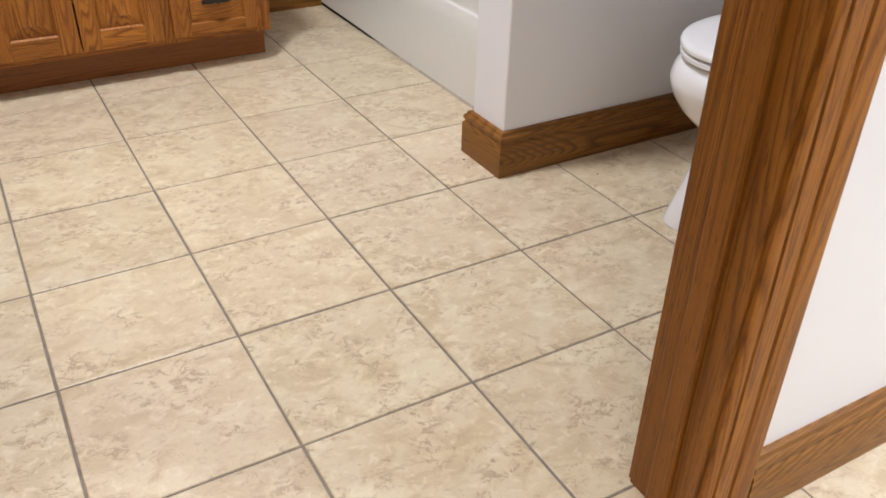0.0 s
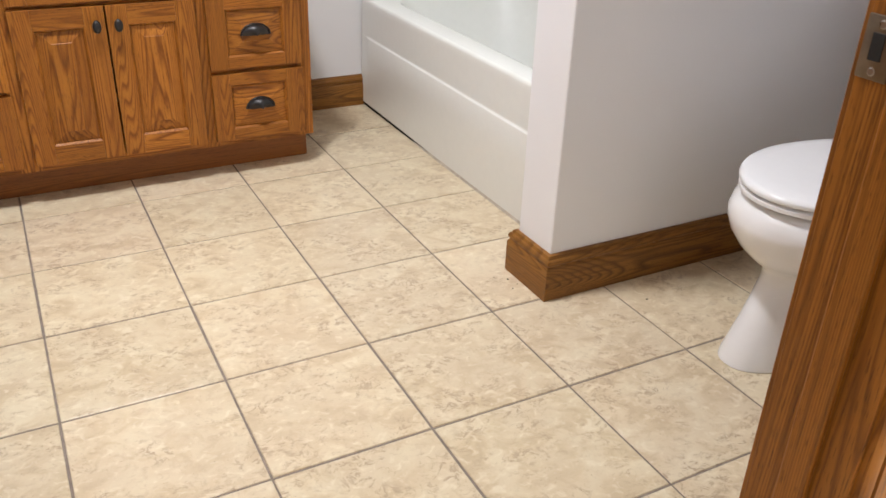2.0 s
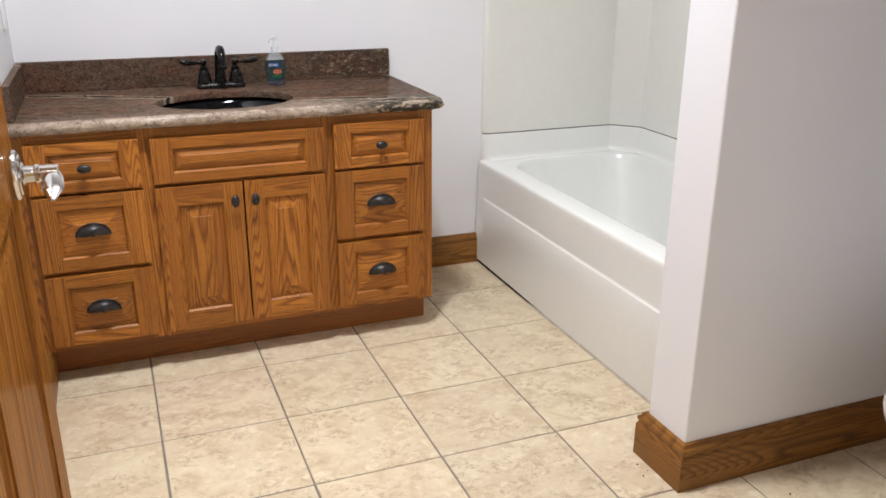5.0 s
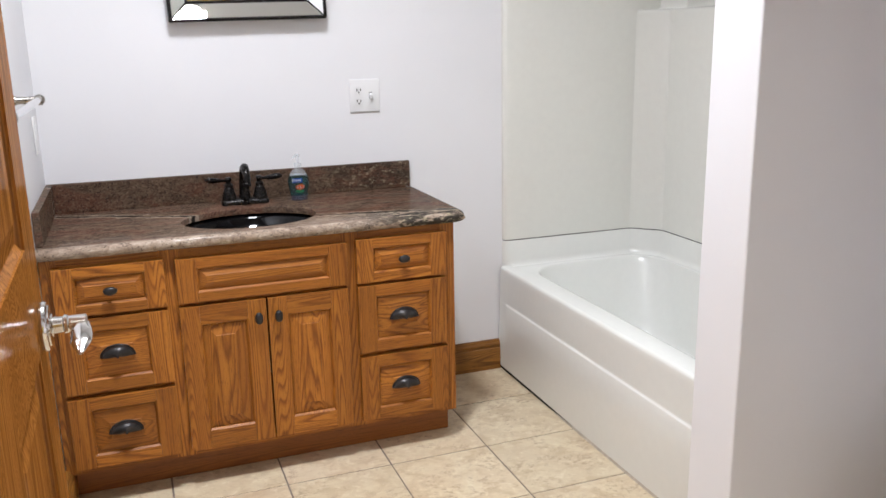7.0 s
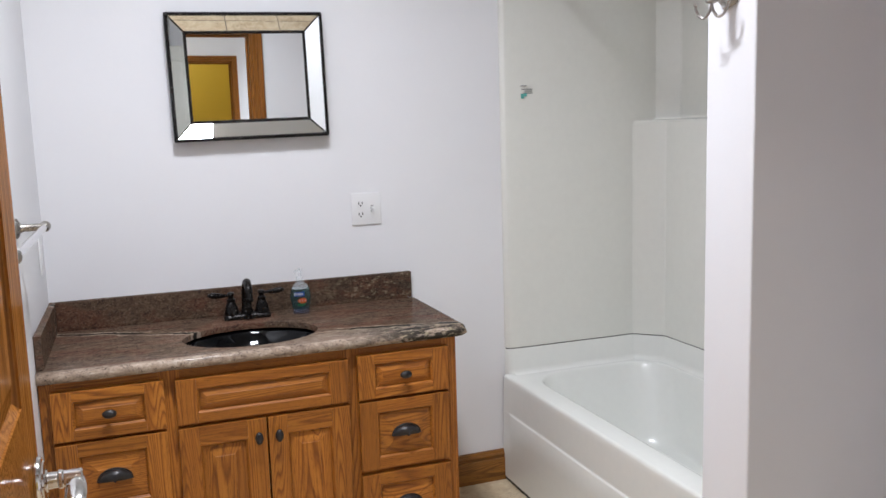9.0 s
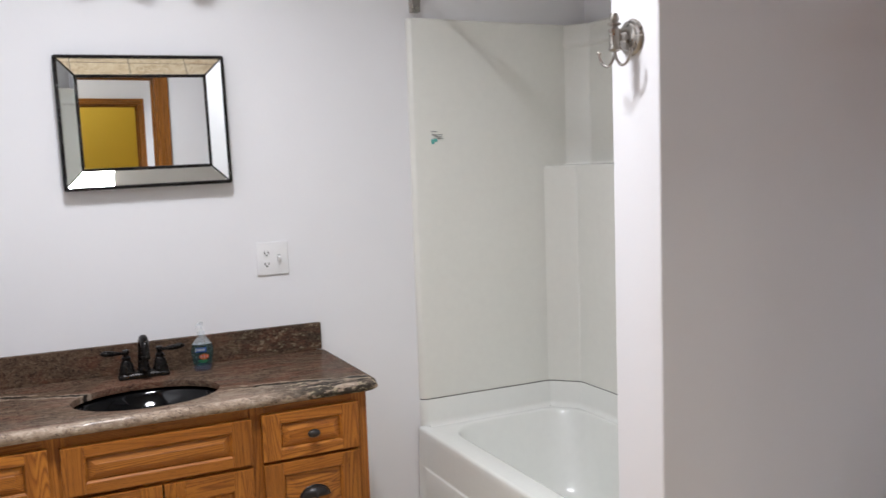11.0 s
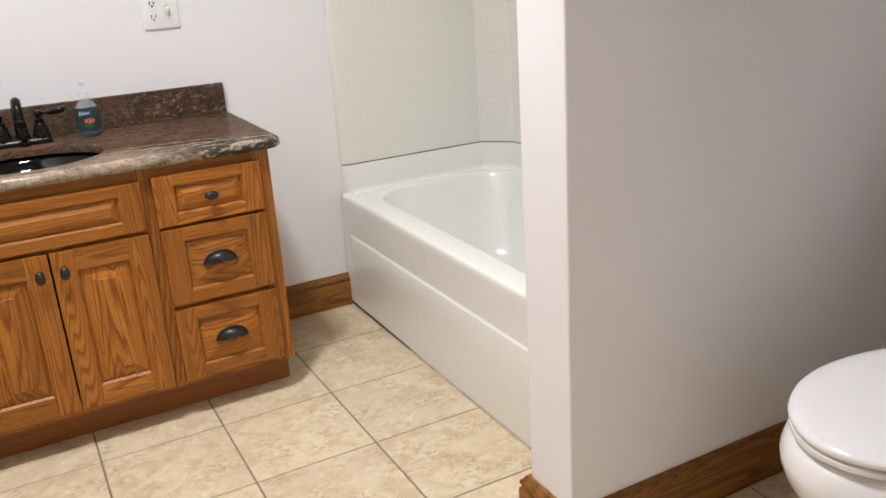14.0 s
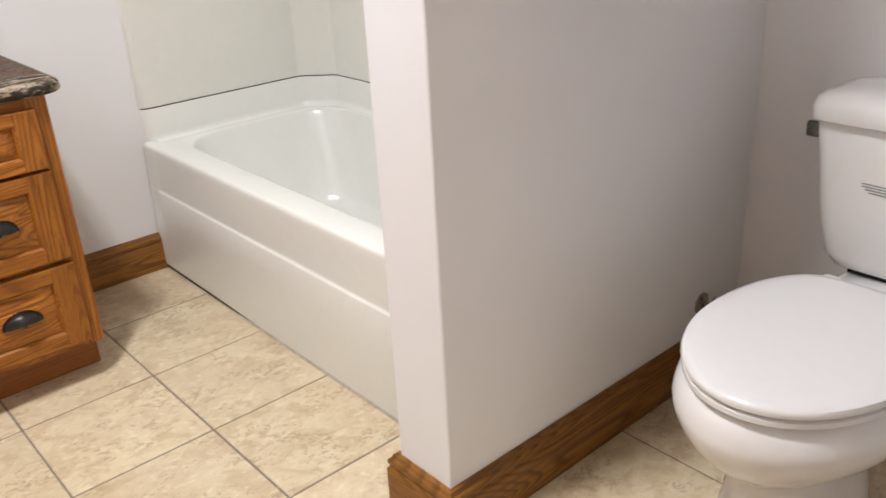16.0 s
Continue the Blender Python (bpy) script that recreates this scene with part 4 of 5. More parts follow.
# ---------------------------------------------------------------- towel bar on the left wall
bar = thing("towel_bar", (X_LEFT, 0.36, 1.19), "brushed nickel towel bar on the side wall", "towel bar")
for y in (0.66, 0.06):
    post = part("bracket", lathe([(0.026, 0.0003), (0.026, 0.004), (0.022, 0.008), (0.012, 0.012), (0.009, 0.020), (0.009, 0.058), (0.0125, 0.062), (0.0125, 0.074), (0.008, 0.078), (0.0, 0.079)], (X_LEFT, y, 1.19), (1, 0, 0), 24), NICKEL, bar, smooth=40)
    part("end_cap", lathe([(0.0135, 0), (0.0135, 0.010), (0.010, 0.013), (0, 0.014)], (X_LEFT + 0.067, y + (0.010 if y > 0.3 else -0.010), 1.19), (0, 1 if y > 0.3 else -1, 0), 20), NICKEL, post, smooth=40)
part("rod", tube([(X_LEFT + 0.067, 0.055, 1.19), (X_LEFT + 0.067, 0.665, 1.19)], 0.0085, 18), CHROME, bar, smooth=60)

# ---------------------------------------------------------------- bathtub
TX, TZ, SEAM = 0.330, 0.431, 0.537
TY0, TY1 = -0.178, 1.294
tub = thing("bathtub", (0.70, 0.55, 0), "white acrylic alcove bathtub with a stepped apron", "bathtub")


def tub_basin():
    rows = [((TX + 0.016, 1.012, TY0, TY1), 0.004, TZ - 0.0015), ((TX + 0.022, 1.010, TY0 + 0.002, TY1 - 0.002), 0.006, TZ)]
    a, b = (0.420, 0.985, -0.085, 1.240), (0.485, 0.925, 0.030, 1.085)
    rows.append(((a[0] - 0.008, a[1] + 0.008, a[2] - 0.008, a[3] + 0.008), 0.155, TZ + 0.0005))
    for t, dz in ((0.0, -0.0010), (0.025, -0.0035), (0.05, -0.0090), (0.09, -0.022), (0.42, -0.13), (0.70, -0.235), (0.82, -0.275), (0.93, -0.297), (1.0, -0.306)):
        rows.append((tuple(p + (q - p) * t for p, q in zip(a, b)), 0.15 + 0.04 * t, TZ + dz))
    rows.append(((0.56, 0.85, 0.10, 1.00), 0.14, TZ - 0.310))
    rings = [rounded(*d, r, z, 10, 8) for d, r, z in rows]
    return loft(rings, cap_start=False)


part("basin", tub_basin(), ACRYLIC, tub, smooth=60)


def tub_apron():
    """The front skirt: a rounded nose, a ledge that fades out near the end wall, and a flat lower panel."""
    main = [(0.360, TZ - 0.0004), (0.3460, TZ - 0.0004), (0.3385, TZ - 0.0022), (0.3345, TZ - 0.0062), (0.3328, TZ - 0.013), (0.3322, TZ - 0.030), (0.3310, 0.296), (0.3308, 0.2905), (0.3295, 0.2872), (0.3265, 0.2850), (0.3250, 0.2815), (0.3250, 0.196), (0.3250, 0.186), (0.3250, 0.014), (0.3252, 0.0085)]
    ends = [(0.360, TZ - 0.0004), (0.3460, TZ - 0.0004), (0.3385, TZ - 0.0022), (0.3345, TZ - 0.0062), (0.3328, TZ - 0.013), (0.3320, TZ - 0.030), (0.3290, 0.300), (0.3287, 0.2925), (0.3284, 0.2865), (0.3282, 0.2810), (0.3280, 0.2740), (0.3285, 0.196), (0.3252, 0.186), (0.3250, 0.014), (0.3252, 0.0085)]
    rings = []
    for y, k, lift in ((TY0 + 0.002, 0, 0), (0.70, 0, 0), (0.90, 0, 0.0035), (1.195, 0, 0.006), (1.215, 0.15, 0.006), (1.228, 0.55, 0.006), (1.240, 1, 0.006), (TY1 - 0.002, 1, 0.006)):
        rings.append([Vector((a[0] + (b[0] - a[0]) * k, y, a[1] + (lift if a[1] < 0.02 else 0))) for a, b in zip(main, ends)])
    return loft(rings, closed=False)


part("apron", tub_apron(), ACRYLIC, tub, smooth=50)
bead = [[Vector((0.3262 + 0.004 * a, y, 0.0095 * b)) for a, b in ((0, 1), (-0.55, 0.45), (-1, 0), (0.5, 0), (0.5, 1))] for y in (TY0 + 0.004, 0.55)] + [[Vector((0.3262 + 0.002 * a, 0.80, 0.003 * b)) for a, b in ((0, 1), (-0.55, 0.45), (-1, 0), (0.5, 0), (0.5, 1))]]
part("caulk_bead", loft(bead), BEAD, tub, "dull beige caulk along the floor")
part("floor_joint", box(0.3300, 0.350, TY0 + 0.004, TY1 - 0.003, -0.001, 0.020), CAULK, tub, "dark gap along the floor")
part("drain", lathe([(0.030, 0), (0.030, 0.002), (0.022, 0.003), (0.0, 0.0035)], (0.70, 0.16, TZ - 0.309), n=28), CHROME, tub, "chrome tub drain", smooth=40)
part("overflow_plate", lathe([(0.036, 0), (0.036, 0.003), (0.030, 0.006), (0.0, 0.007)], (0.70, -0.030, 0.29), (0, 1, 0.22), 28), CHROME, tub, smooth=40)

# walls of the alcove: a flange of the tub, and moulded panels with a corner shelf above it
PLAN = [(0.342, Y_BACK - 0.001), (0.346, 1.287), (0.356, 1.279), (0.372, 1.2745), (0.9160, 1.2692), (0.9235, 1.2650), (1.0085, 1.1800), (1.0120, 1.1720), (1.0120, -0.0560), (1.0085, -0.0640), (0.9235, -0.1490), (0.9160, -0.1532), (0.372, -0.1585), (0.356, -0.163), (0.346, -0.171), (0.342, -0.179)]
HIGH = [(0.342, Y_BACK - 0.001), (0.346, 1.287), (0.356, 1.279), (0.372, 1.2745), (1.0265, 1.2692), (1.0340, 1.2650), (1.0965, 1.2025), (1.1000, 1.1945), (1.1000, -0.0785), (1.0965, -0.0865), (1.0340, -0.1490), (1.0265, -0.1532), (0.372, -0.1585), (0.356, -0.163), (0.346, -0.171), (0.342, -0.179)]


def inward(plan, d):
    """The plan moved away from the tub's middle line by d, corner by corner."""
    out = []
    for i, (x, y) in enumerate(plan):
        ax, ay = plan[max(i - 1, 0)]
        bx, by = plan[min(i + 1, len(plan) - 1)]
        t = Vector((bx - ax, by - ay)).normalized()
        k = 0.0 if d < 0 and (i < 3 or i > len(plan) - 4) else d
        out.append((x - t.y * k, y + t.x * k))
    return out


def strip(rows):
    return loft([[Vector((x, y, z)) for x, y in plan] for plan, z in rows], closed=False)


part("tub_flange", strip([(inward(PLAN, -0.020), TZ - 0.0010), (inward(PLAN, -0.016), TZ + 0.0012), (inward(PLAN, -0.0095), TZ + 0.0040), (inward(PLAN, -0.0045), TZ + 0.0085), (inward(PLAN, -0.0012), TZ + 0.0145), (PLAN, TZ + 0.022), (PLAN, SEAM - 0.006), (inward(PLAN, 0.0015), SEAM - 0.003), (inward(PLAN, 0.006), SEAM - 0.0022)]), ACRYLIC, tub, smooth=30)
surround = thing("tub_surround", (0.70, 1.28, SEAM), "ivory moulded acrylic tub surround with corner shelves", "shower surround")
part("joint", strip([(inward(PLAN, 0.004), SEAM - 0.004), (inward(PLAN, 0.004), SEAM + 0.004)]), CAULK, surround, "dark seam above the tub")


def between(k):
    """A plan part of the way from the lower to the upper panels; the end walls stay in one plane."""
    return [(a[0] + (c[0] - a[0]) * k, a[1] + (c[1] - a[1]) * k) for a, c in zip(PLAN, HIGH)]


part("moulded_wall", strip([(inward(PLAN, 0.006), SEAM + 0.0008), (inward(PLAN, 0.0012), SEAM + 0.0015), (PLAN, SEAM + 0.005), (PLAN, 1.403), (between(0.02), 1.411), (between(0.07), 1.4175), (between(0.16), 1.4205), (between(0.88), 1.4225), (between(0.97), 1.4265), (HIGH, 1.435), (HIGH, 1.890), (between(0.96), 1.894), (between(0.93), 1.902), (between(0.96), 1.912), (HIGH, 1.928), (HIGH, 1.975), (inward(HIGH, 0.004), 1.983), (inward(HIGH, 0.05), 1.986)]), PANEL, surround, smooth=16)
label_ob = thing("surround_sticker", (0.44, 1.27, 1.51), "small teal and grey printed sticker on the surround", "sticker")
for x0, x1, z0, z1, mat in ((0.420, 0.446, 1.562, 1.5655, GREYINK), (0.424, 0.470, 1.549, 1.5525, GREYINK), (0.436, 0.468, 1.542, 1.545, GREYINK), (0.430, 0.472, 1.535, 1.538, GREYINK), (0.421, 0.434, 1.516, 1.534, TEAL), (0.434, 0.446, 1.524, 1.536, TEAL)):
    part("printed_bar", box(x0, x1, 1.2712, 1.2726, z0, z1), mat, label_ob)

# curtain rod across the alcove
rod = thing("curtain_rod", (0.375, 0.55, 2.03), "brushed nickel shower curtain rod", "curtain rod")
for y, s in ((Y_BACK - 0.0005, -1), (-0.1795, 1)):
    part("flange", box(0.357, 0.395, min(y, y + s * 0.030), max(y, y + s * 0.030), 2.002, 2.115, 0.006), NICKEL, rod, smooth=40)
part("pole", tube([(0.376, Y_BACK - 0.02, 2.092), (0.376, -0.16, 2.092)], 0.0125, 20), NICKEL, rod, smooth=60)

# ---------------------------------------------------------------- robe hook on the end of the partition
HX, HY, HZ = 0.163, -0.250, 1.668
hook = thing("robe_hook", (HX, HY, HZ), "brushed nickel double robe hook on the partition", "hook")
part("rose", lathe([(0.0365, 0.0003), (0.0370, 0.003), (0.0342, 0.006), (0.0330, 0.0085), (0.0272, 0.0105), (0.0258, 0.0135), (0.0170, 0.017), (0.0105, 0.019), (0.0085, 0.023), (0.0075, 0.034), (0.0095, 0.038), (0.0095, 0.045)], (HX, HY, HZ), (-1, 0, 0), 32), NICKEL, hook, smooth=35)
part("post", lathe([(0.0, -0.026), (0.008, -0.025), (0.0125, -0.022), (0.0125, -0.018), (0.0112, -0.016), (0.0112, 0.012), (0.0125, 0.014), (0.0125, 0.018), (0.0075, 0.021), (0.0070, 0.024), (0.0130, 0.027), (0.0135, 0.030), (0.0075, 0.033), (0.0095, 0.036), (0.0100, 0.041), (0.0070, 0.049), (0.0, 0.052)], (HX - 0.044, HY, HZ - 0.004), n=22), NICKEL, hook, smooth=40)
for s in (-1, 1):
    ux, uy = 0.375 * s, -0.927 * s
    pts = curve_points([(HX - 0.044 + ux * d, HY + uy * d, HZ - z) for d, z in ((0.0, 0.026), (0.003, 0.042), (0.014, 0.056), (0.026, 0.053), (0.034, 0.040), (0.036, 0.031))], 6)
    p = part("prong", tube(pts, 0.0030, 12), NICKEL, hook, smooth=60)
    part("tip", lathe([(0.0, -0.0045), (0.0040, -0.002), (0.0045, 0.0), (0.0040, 0.002), (0.0, 0.0045)], (HX - 0.044 + ux * 0.036, HY + uy * 0.036, HZ - 0.029), n=14), NICKEL, p, smooth=60)

# ---------------------------------------------------------------- toilet, its tank against the right wall
YT = -0.752
toilet = thing("toilet", (0.75, YT, 0), "white porcelain two-piece toilet with its lid closed", "toilet")


def egg(xf, xb, half, z, point=0.55, n=48, wide=2.0):
    """An egg-shaped ring from its front (low x) to its back, widest behind the middle."""
    xc = xf + (xb - xf) * point
    ring = []
    for i in range(n):
        a = 2 * math.pi * i / n
        c, s = math.cos(a), math.sin(a)
        cc = math.copysign(abs(c) ** (2 / wide), c)
        ss = math.copysign(abs(s) ** (2 / wide), s)
        ring.append(Vector((xc + (xb - xc) * cc if c > 0 else xc + (xc - xf) * cc, YT + half * ss, z)))
    return ring


bowl_rows = [(0.373, 0.880, 0.102, 0.001, 0.60, 2.35), (0.375, 0.880, 0.102, 0.012, 0.60, 2.35), (0.385, 0.875, 0.096, 0.04, 0.61, 2.3), (0.404, 0.868, 0.091, 0.09, 0.62, 2.2), (0.426, 0.860, 0.088, 0.14, 0.60, 2.15), (0.445, 0.860, 0.089, 0.190, 0.58, 2.1), (0.449, 0.862, 0.094, 0.214, 0.56, 2.05), (0.438, 0.868, 0.112, 0.232, 0.55, 2.0), (0.408, 0.876, 0.144, 0.254, 0.54, 2.0), (0.380, 0.882, 0.170, 0.282, 0.53, 2.0), (0.360, 0.888, 0.188, 0.312, 0.53, 2.0), (0.351, 0.892, 0.196, 0.338, 0.53, 2.0), (0.350, 0.892, 0.197, 0.352, 0.53, 2.0), (0.357, 0.890, 0.192, 0.376, 0.54, 2.0), (0.371, 0.886, 0.183, 0.394, 0.56, 2.0), (0.380, 0.880, 0.176, 0.3985, 0.57, 2.0)]
part("bowl", loft([egg(a, b, h, z, p, wide=w) for a, b, h, z, p, w in bowl_rows]), PORCELAIN, toilet, smooth=70)


def seat_ring(xf, xb, half, z, n=56):
    """Round in front, tapering to a narrower, squarer back."""
    xc, ring = xf + (xb - xf) * 0.515, []
    for i in range(n):
        a = 2 * math.pi * i / n
        c, s = math.cos(a), math.sin(a)
        if c <= 0:
            ring.append(Vector((xc - (xc - xf) * abs(c), YT - 0.003 + half * s, z)))
        else:
            u = c ** 0.75
            ring.append(Vector((xc + (xb - xc) * u, YT - 0.003 + half * math.copysign(abs(s) ** 0.5, s) * (1 - 0.14 * u ** 1.7), z)))
    return ring


part("seat", loft([seat_ring(a, b, h, z) for a, b, h, z in ((0.370, 0.852, 0.175, 0.4020), (0.361, 0.856, 0.182, 0.4055), (0.361, 0.856, 0.182, 0.4145), (0.371, 0.853, 0.174, 0.4190))]), SEAT, toilet, "white plastic seat", smooth=50)
part("lid", loft([seat_ring(a, b, h, z) for a, b, h, z in ((0.372, 0.842, 0.172, 0.4210), (0.360, 0.848, 0.182, 0.4230), (0.358, 0.850, 0.184, 0.4295), (0.361, 0.848, 0.182, 0.4360), (0.374, 0.843, 0.172, 0.4400), (0.41, 0.825, 0.147, 0.4430), (0.50, 0.76, 0.08, 0.4445))]), SEAT, toilet, "white plastic lid", smooth=50)
for s in (-1, 1):
    part("hinge", box(0.838, 0.872, YT + s * 0.075 - 0.018, YT + s * 0.075 + 0.018, 0.400, 0.430, 0.006), SEAT, toilet, smooth=50)
deck = [rounded(0.800, 1.085, YT - 0.105, YT + 0.105, 0.05, z) for z in (0.25, 0.378)] + [rounded(0.806, 1.080, YT - 0.100, YT + 0.100, 0.05, 0.386)]
part("deck", loft(deck), PORCELAIN, toilet, smooth=50)
tank = [rounded(0.955 + i, 1.128 - i, YT - h, YT + h, r, z) for i, h, r, z in ((0.030, 0.118, 0.04, 0.396), (0.018, 0.144, 0.045, 0.402), (0.010, 0.159, 0.045, 0.425), (0.006, 0.174, 0.04, 0.500), (0.002, 0.190, 0.035, 0.625), (0.0, 0.198, 0.034, 0.692), (0.004, 0.194, 0.030, 0.700))]
part("tank", loft(tank), PORCELAIN, toilet, smooth=50)
part("tank_gasket", box(0.99, 1.09, YT - 0.10, YT + 0.10, 0.386, 0.397), DARK, toilet)
lid_rows = [rounded(0.938 + i, 1.138 - i * 0.5, YT - 0.207 + i, YT + 0.207 - i, r, z) for i, r, z in ((0.010, 0.03, 0.7015), (0.002, 0.034, 0.704), (0.0, 0.036, 0.711), (0.0, 0.036, 0.730), (0.006, 0.036, 0.746), (0.018, 0.036, 0.755), (0.040, 0.036, 0.760), (0.07, 0.03, 0.762))]
part("tank_lid", loft(lid_rows), PORCELAIN, toilet, smooth=50)
part("flush_lever", box(0.978, 0.992, YT + 0.190, YT + 0.221, 0.656, 0.688, 0.005, 3), SMOKE, toilet, "chrome flush lever on the tank side", smooth=50)
for k, (y0, y1, z) in enumerate(((0.040, 0.088, 0.5900), (0.036, 0.086, 0.5845), (0.034, 0.080, 0.5790), (0.036, 0.072, 0.5735))):
    part("printed_mark", box(0.9575, 0.9625, YT + y0, YT + y1, z, z + 0.0028), GREYINK, toilet)
for s in (-1, 1):
    part("bolt_cap", lathe([(0.017, 0.0), (0.016, 0.010), (0.010, 0.018), (0.0, 0.020)], (0.74, YT + s * 0.112, 0.001), n=20), PORCELAIN, toilet, smooth=60)

valve = thing("shutoff_valve", (0.985, -0.330, 0.19), "chrome water shutoff valve low on the partition", "valve")
part("escutcheon", lathe([(0.028, 0.0003), (0.028, 0.003), (0.019, 0.008), (0.010, 0.010)], (0.985, -0.330, 0.195), (0, -1, 0), 24), NICKEL, valve, smooth=40)
part("stub", tube([(0.985, -0.335, 0.195), (0.985, -0.370, 0.195)], 0.008, 14), NICKEL, valve, smooth=60)
part("valve_body", lathe([(0.012, -0.018), (0.014, 0.0), (0.012, 0.022), (0.008, 0.028)], (0.985, -0.370, 0.195), n=16), NICKEL, valve, smooth=40)
part("handle", lathe([(0.015, 0.0), (0.018, 0.004), (0.018, 0.010), (0.014, 0.013)], (0.985, -0.382, 0.195), (0, -1, 0), 14, 0.6), NICKEL, valve, smooth=40)

# ---------------------------------------------------------------- cabinet over the toilet
KX0, KX1, KY0, KY1, KZ0, KZ1 = 0.966, X_RIGHT - 0.001, -1.170, -0.3315, 1.472, 2.20
wallcab = thing("wall_cabinet", (1.05, -0.75, KZ0), "honey oak wall cabinet hung over the toilet", "cabinet")
part("side_panel", box(KX0 + 0.018, KX1, KY1 - 0.016, KY1, KZ0, KZ1, 0.001), OAKC["z"], wallcab)
part("side_panel", box(KX0 + 0.018, KX1, KY0, KY0 + 0.016, KZ0, KZ1, 0.001), OAKC["z"], wallcab)
part("bottom_panel", box(KX0 + 0.018, KX1, KY0 + 0.016, KY1 - 0.016, KZ0 + 0.012, KZ0 + 0.026), OAKC["y"], wallcab)
part("top_panel", box(KX0 + 0.018, KX1, KY0 + 0.016, KY1 - 0.016, KZ1 - 0.016, KZ1), OAKC["y"], wallcab)
for a, b in ((KY1 - 0.036, KY1), (KY0, KY0 + 0.036), ((KY0 + KY1) / 2 - 0.02, (KY0 + KY1) / 2 + 0.02)):
    part("face_stile", box(KX0, KX0 + 0.018, a, b, KZ0, KZ1, 0.0008), OAKC["z"], wallcab)
for z0, z1 in ((KZ0, KZ0 + 0.036), (KZ1 - 0.04, KZ1)):
    for a, b in ((KY0 + 0.036, (KY0 + KY1) / 2 - 0.02), ((KY0 + KY1) / 2 + 0.02, KY1 - 0.036)):
        part("face_rail", box(KX0 + 0.0005, KX0 + 0.018, a, b, z0, z1, 0.0006), OAKC["y"], wallcab)
for a, b in ((KY0 + 0.024, (KY0 + KY1) / 2 - 0.008), ((KY0 + KY1) / 2 + 0.008, KY1 - 0.024)):
    z0, z1 = KZ0 + 0.024, KZ1 - 0.028
    d = part("cabinet_door", box(KX0 - 0.0065, KX0 - 0.0008, a + 0.004, b - 0.004, z0 + 0.004, z1 - 0.004), OAKC["z"], wallcab)
    for y0, y1 in ((a, a + 0.056), (b - 0.056, b)):
        part("stile", box(KX0 - 0.020, KX0 - 0.001, y0, y1, z0, z1, 0.002), OAKC["z"], d)
    for w0, w1 in ((z0, z0 + 0.056), (z1 - 0.056, z1)):
        part("rail", box(KX0 - 0.0196, KX0 - 0.001, a + 0.056, b - 0.056, w0, w1, 0.002), OAKC["y"], d)
    bm = frustum(a + 0.055, b - 0.055, z0 + 0.055, z1 - 0.055, -0.020, -0.0120, -0.0185, 0.034, -0.006)
    for v in bm.verts:
        v.co = Vector((KX0 + v.co.y, v.co.x, v.co.z))
    part("raised_panel", bm, OAKC["z"], d)

# ---------------------------------------------------------------- vanity light over the mirror (not lit)
LX, LZ = -0.593, 2.20
light_bar = thing("vanity_light", (LX, Y_BACK, LZ), "unlit three-light bar with frosted glass shades", "wall lamp")
part("back_plate", box(LX - 0.23, LX + 0.23, Y_BACK - 0.022, Y_BACK - 0.0005, LZ + 0.035, LZ + 0.115, 0.008), NICKEL, light_bar, smooth=40)
for dx in (-0.165, 0.0, 0.165):
    arm = part("arm", tube(curve_points([(LX + dx, Y_BACK - 0.02, LZ + 0.075), (LX + dx, Y_BACK - 0.09, LZ + 0.055), (LX + dx, Y_BACK - 0.140, LZ + 0.000), (LX + dx, Y_BACK - 0.145, LZ - 0.06)], 5), 0.007, 12), NICKEL, light_bar, smooth=60)
    part("shade", lathe([(0.012, -0.095), (0.035, -0.090), (0.052, -0.070), (0.058, -0.040), (0.055, 0.0), (0.060, 0.030), (0.058, 0.030), (0.052, 0.0), (0.054, -0.040), (0.048, -0.067), (0.030, -0.086)], (LX + dx, Y_BACK - 0.145, LZ + 0.005), n=28), SHADE, arm, "frosted glass shade", smooth=60)

# ---------------------------------------------------------------- ceiling lamps
def ceiling_light(x, y):
    c = thing("ceiling_light", (x, y, CEILING), "lit square ceiling lamp with a frosted glass dome", "ceiling lamp", "ceiling lamps")
    part("plate", loft([rounded(x - h, x + h, y - h, y + h, 0.03, CEILING - d) for h, d in ((0.118, 0.0005), (0.118, 0.014), (0.114, 0.020))]), NICKEL, c, smooth=40)
    part("diffuser", loft([rounded(x - h, x + h, y - h, y + h, 0.05, CEILING - d) for h, d in ((0.125, 0.021), (0.125, 0.034), (0.120, 0.052), (0.106, 0.068), (0.072, 0.080), (0.030, 0.086))]), GLOW, c, "lit frosted glass dome", smooth=60)


ceiling_light(LAMP[0], LAMP[1])
# Hall fixtures are out of view; the first only goes with the added lamp.
for spot in HALL_LAMPS:
    ceiling_light(*spot)
# Unseen fixture, added only to go with the yellow room's fill light.
ceiling_light(-0.9, -4.6)

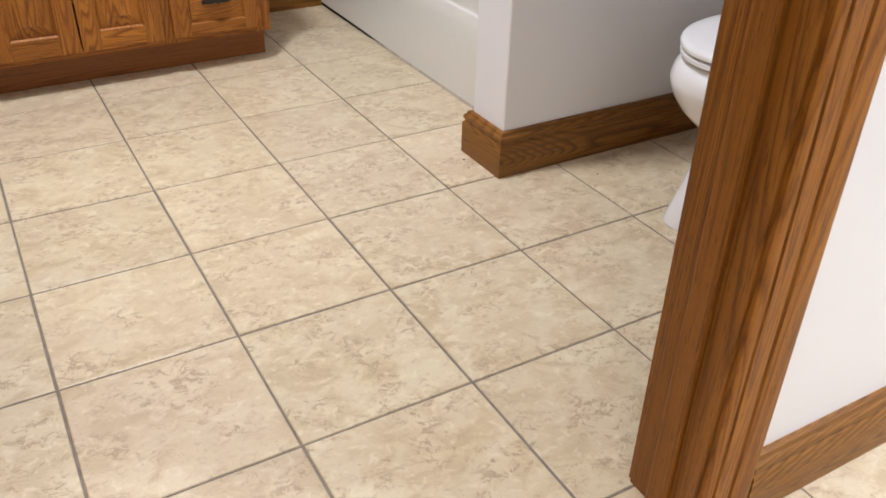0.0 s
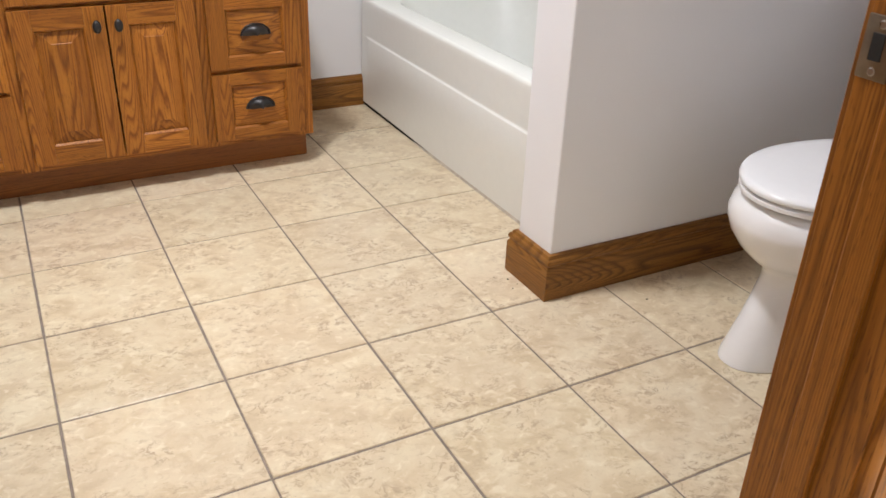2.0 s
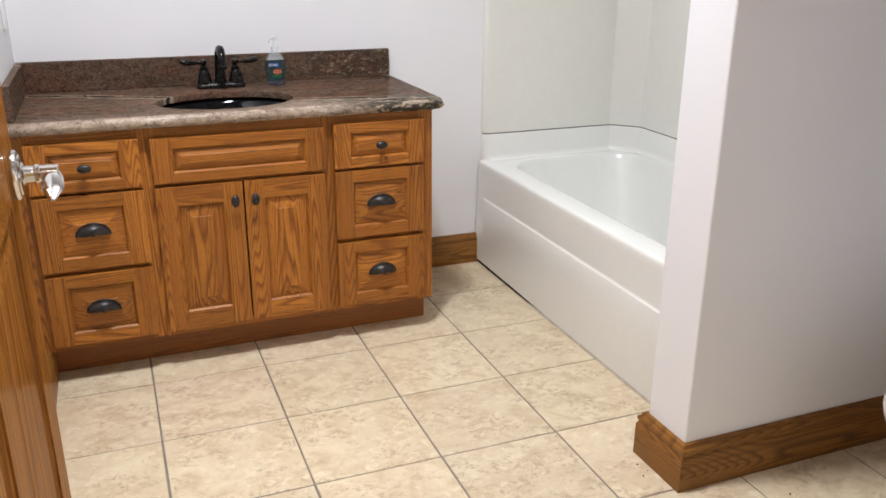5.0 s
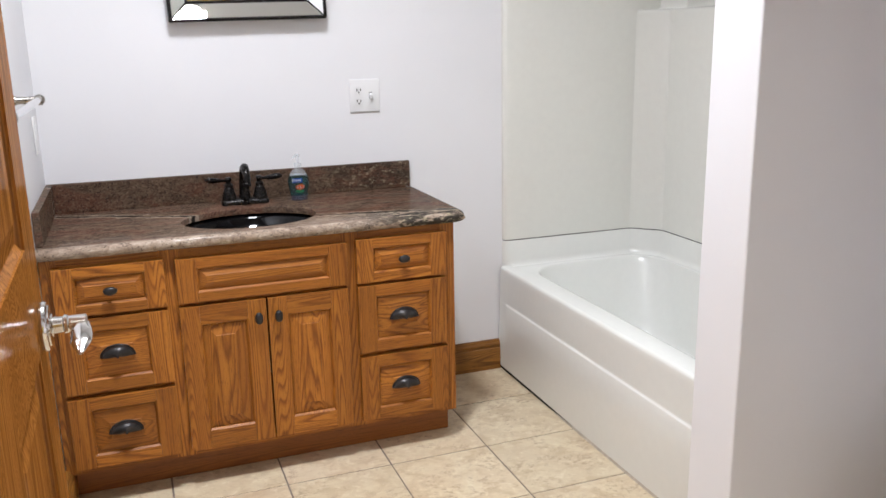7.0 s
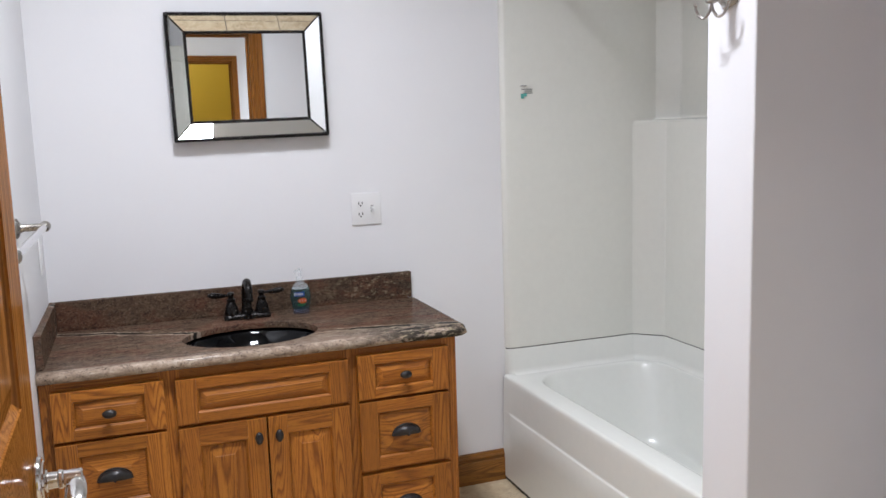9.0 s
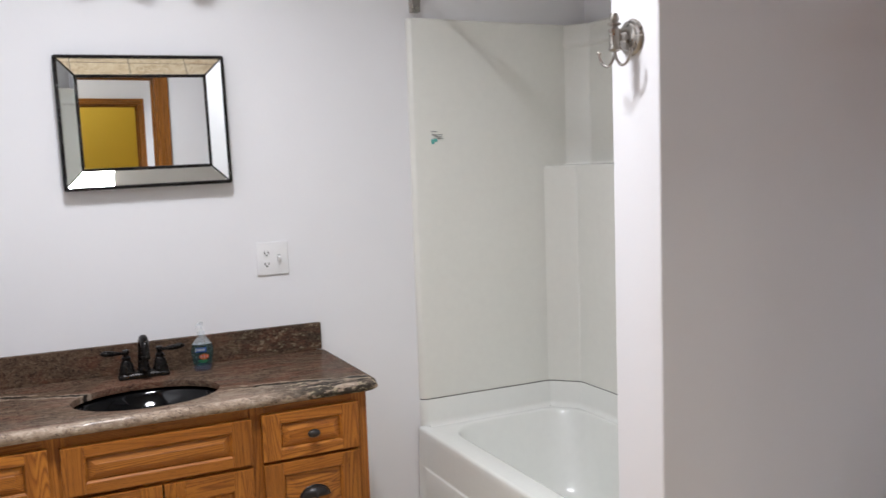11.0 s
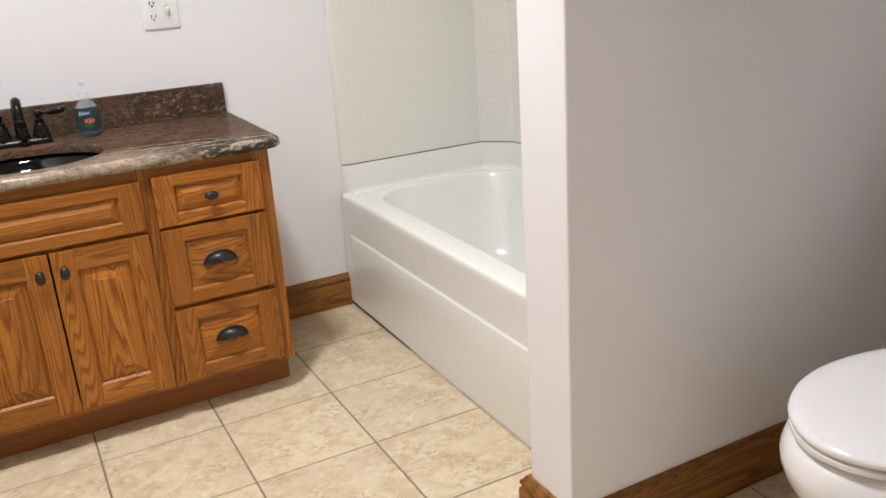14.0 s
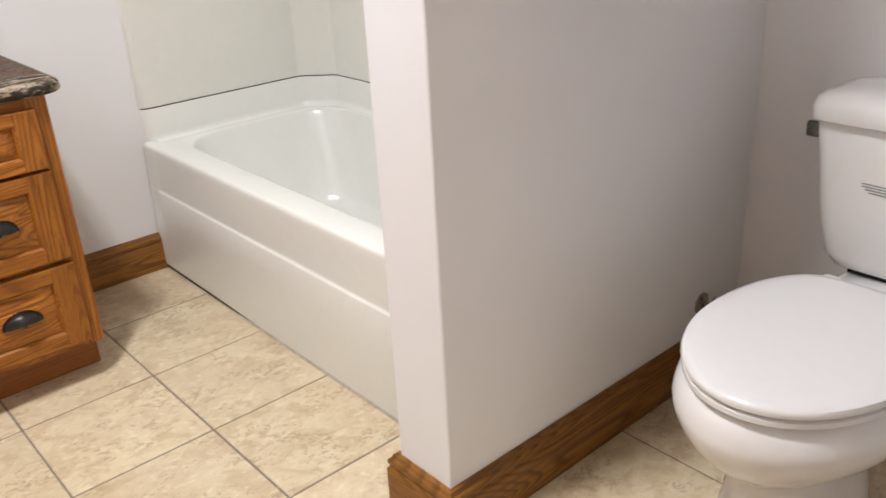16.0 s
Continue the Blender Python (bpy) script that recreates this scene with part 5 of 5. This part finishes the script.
# ---------------------------------------------------------------- crumbs of dirt by the partition's foot
crumb_rng = random.Random(9)
for x, y, r in ((0.118, -0.215, 0.0032), (0.104, -0.262, 0.0026), (0.128, -0.246, 0.0020), (0.392, -0.452, 0.0030), (0.090, -0.190, 0.0018)):
    bm = bmesh.new()
    bmesh.ops.create_icosphere(bm, subdivisions=1, radius=r)
    for v in bm.verts:
        v.co *= crumb_rng.uniform(0.75, 1.15)
        v.co = Vector((x + v.co.x, y + v.co.y, max(0.0003, r * 0.5 + v.co.z * 0.6)))
    tagged(mesh_object("dirt_crumb", bm, DARK), "tiny dark crumb of dirt on the tile floor", "debris", "crumbs on the floor")

# ---------------------------------------------------------------- floor tiles
GAP = 0.0052


def tile_mesh(w, d):
    own = box(-w / 2, w / 2, -d / 2, d / 2, -0.008, 0.0)
    top = [e for e in own.edges if all(v.co.z > -1e-6 for v in e.verts)]
    bmesh.ops.bevel(own, geom=top, offset=0.0024, segments=2, profile=0.5, affect="EDGES")
    bmesh.ops.recalc_face_normals(own, faces=own.faces)
    me = bpy.data.meshes.new("tile")
    own.to_mesh(me)
    own.free()
    me.materials.append(TILE)
    return me


shared = tile_mesh(T - GAP, T - GAP)
rng = random.Random(4)
for i in range(-8, 5):
    for j in range(-10, 4):
        x, y = (i + 0.5) * T, (j + 0.5) * T
        inside = (X_LEFT - 0.2 < x < X_RIGHT + 0.2 and y > -1.6) or (y < -1.2)
        if not inside or y > Y_BACK + 0.15 or x > HR:
            continue
        ob = new("tile", shared)
        ob.parent = floor
        ob.location = (x + rng.uniform(-0.0006, 0.0006), y + rng.uniform(-0.0006, 0.0006), rng.uniform(-0.0004, 0.0))
        ob.rotation_euler = (rng.uniform(-0.0006, 0.0006), rng.uniform(-0.0006, 0.0006), rng.uniform(-0.002, 0.002))
rest = bmesh.new()
for i in range(-10, 6):
    for j in range(-16, -10):
        x, y = (i + 0.5) * T, (j + 0.5) * T
        box(x - (T - GAP) / 2, x + (T - GAP) / 2, y - (T - GAP) / 2, y + (T - GAP) / 2, -0.008, 0.0, bm=rest)
far_tiles = mesh_object("far_tiles", rest, TILE)
far_tiles.parent = floor
tagged(far_tiles, "beige floor tiles further down the hall", kind="stuff")
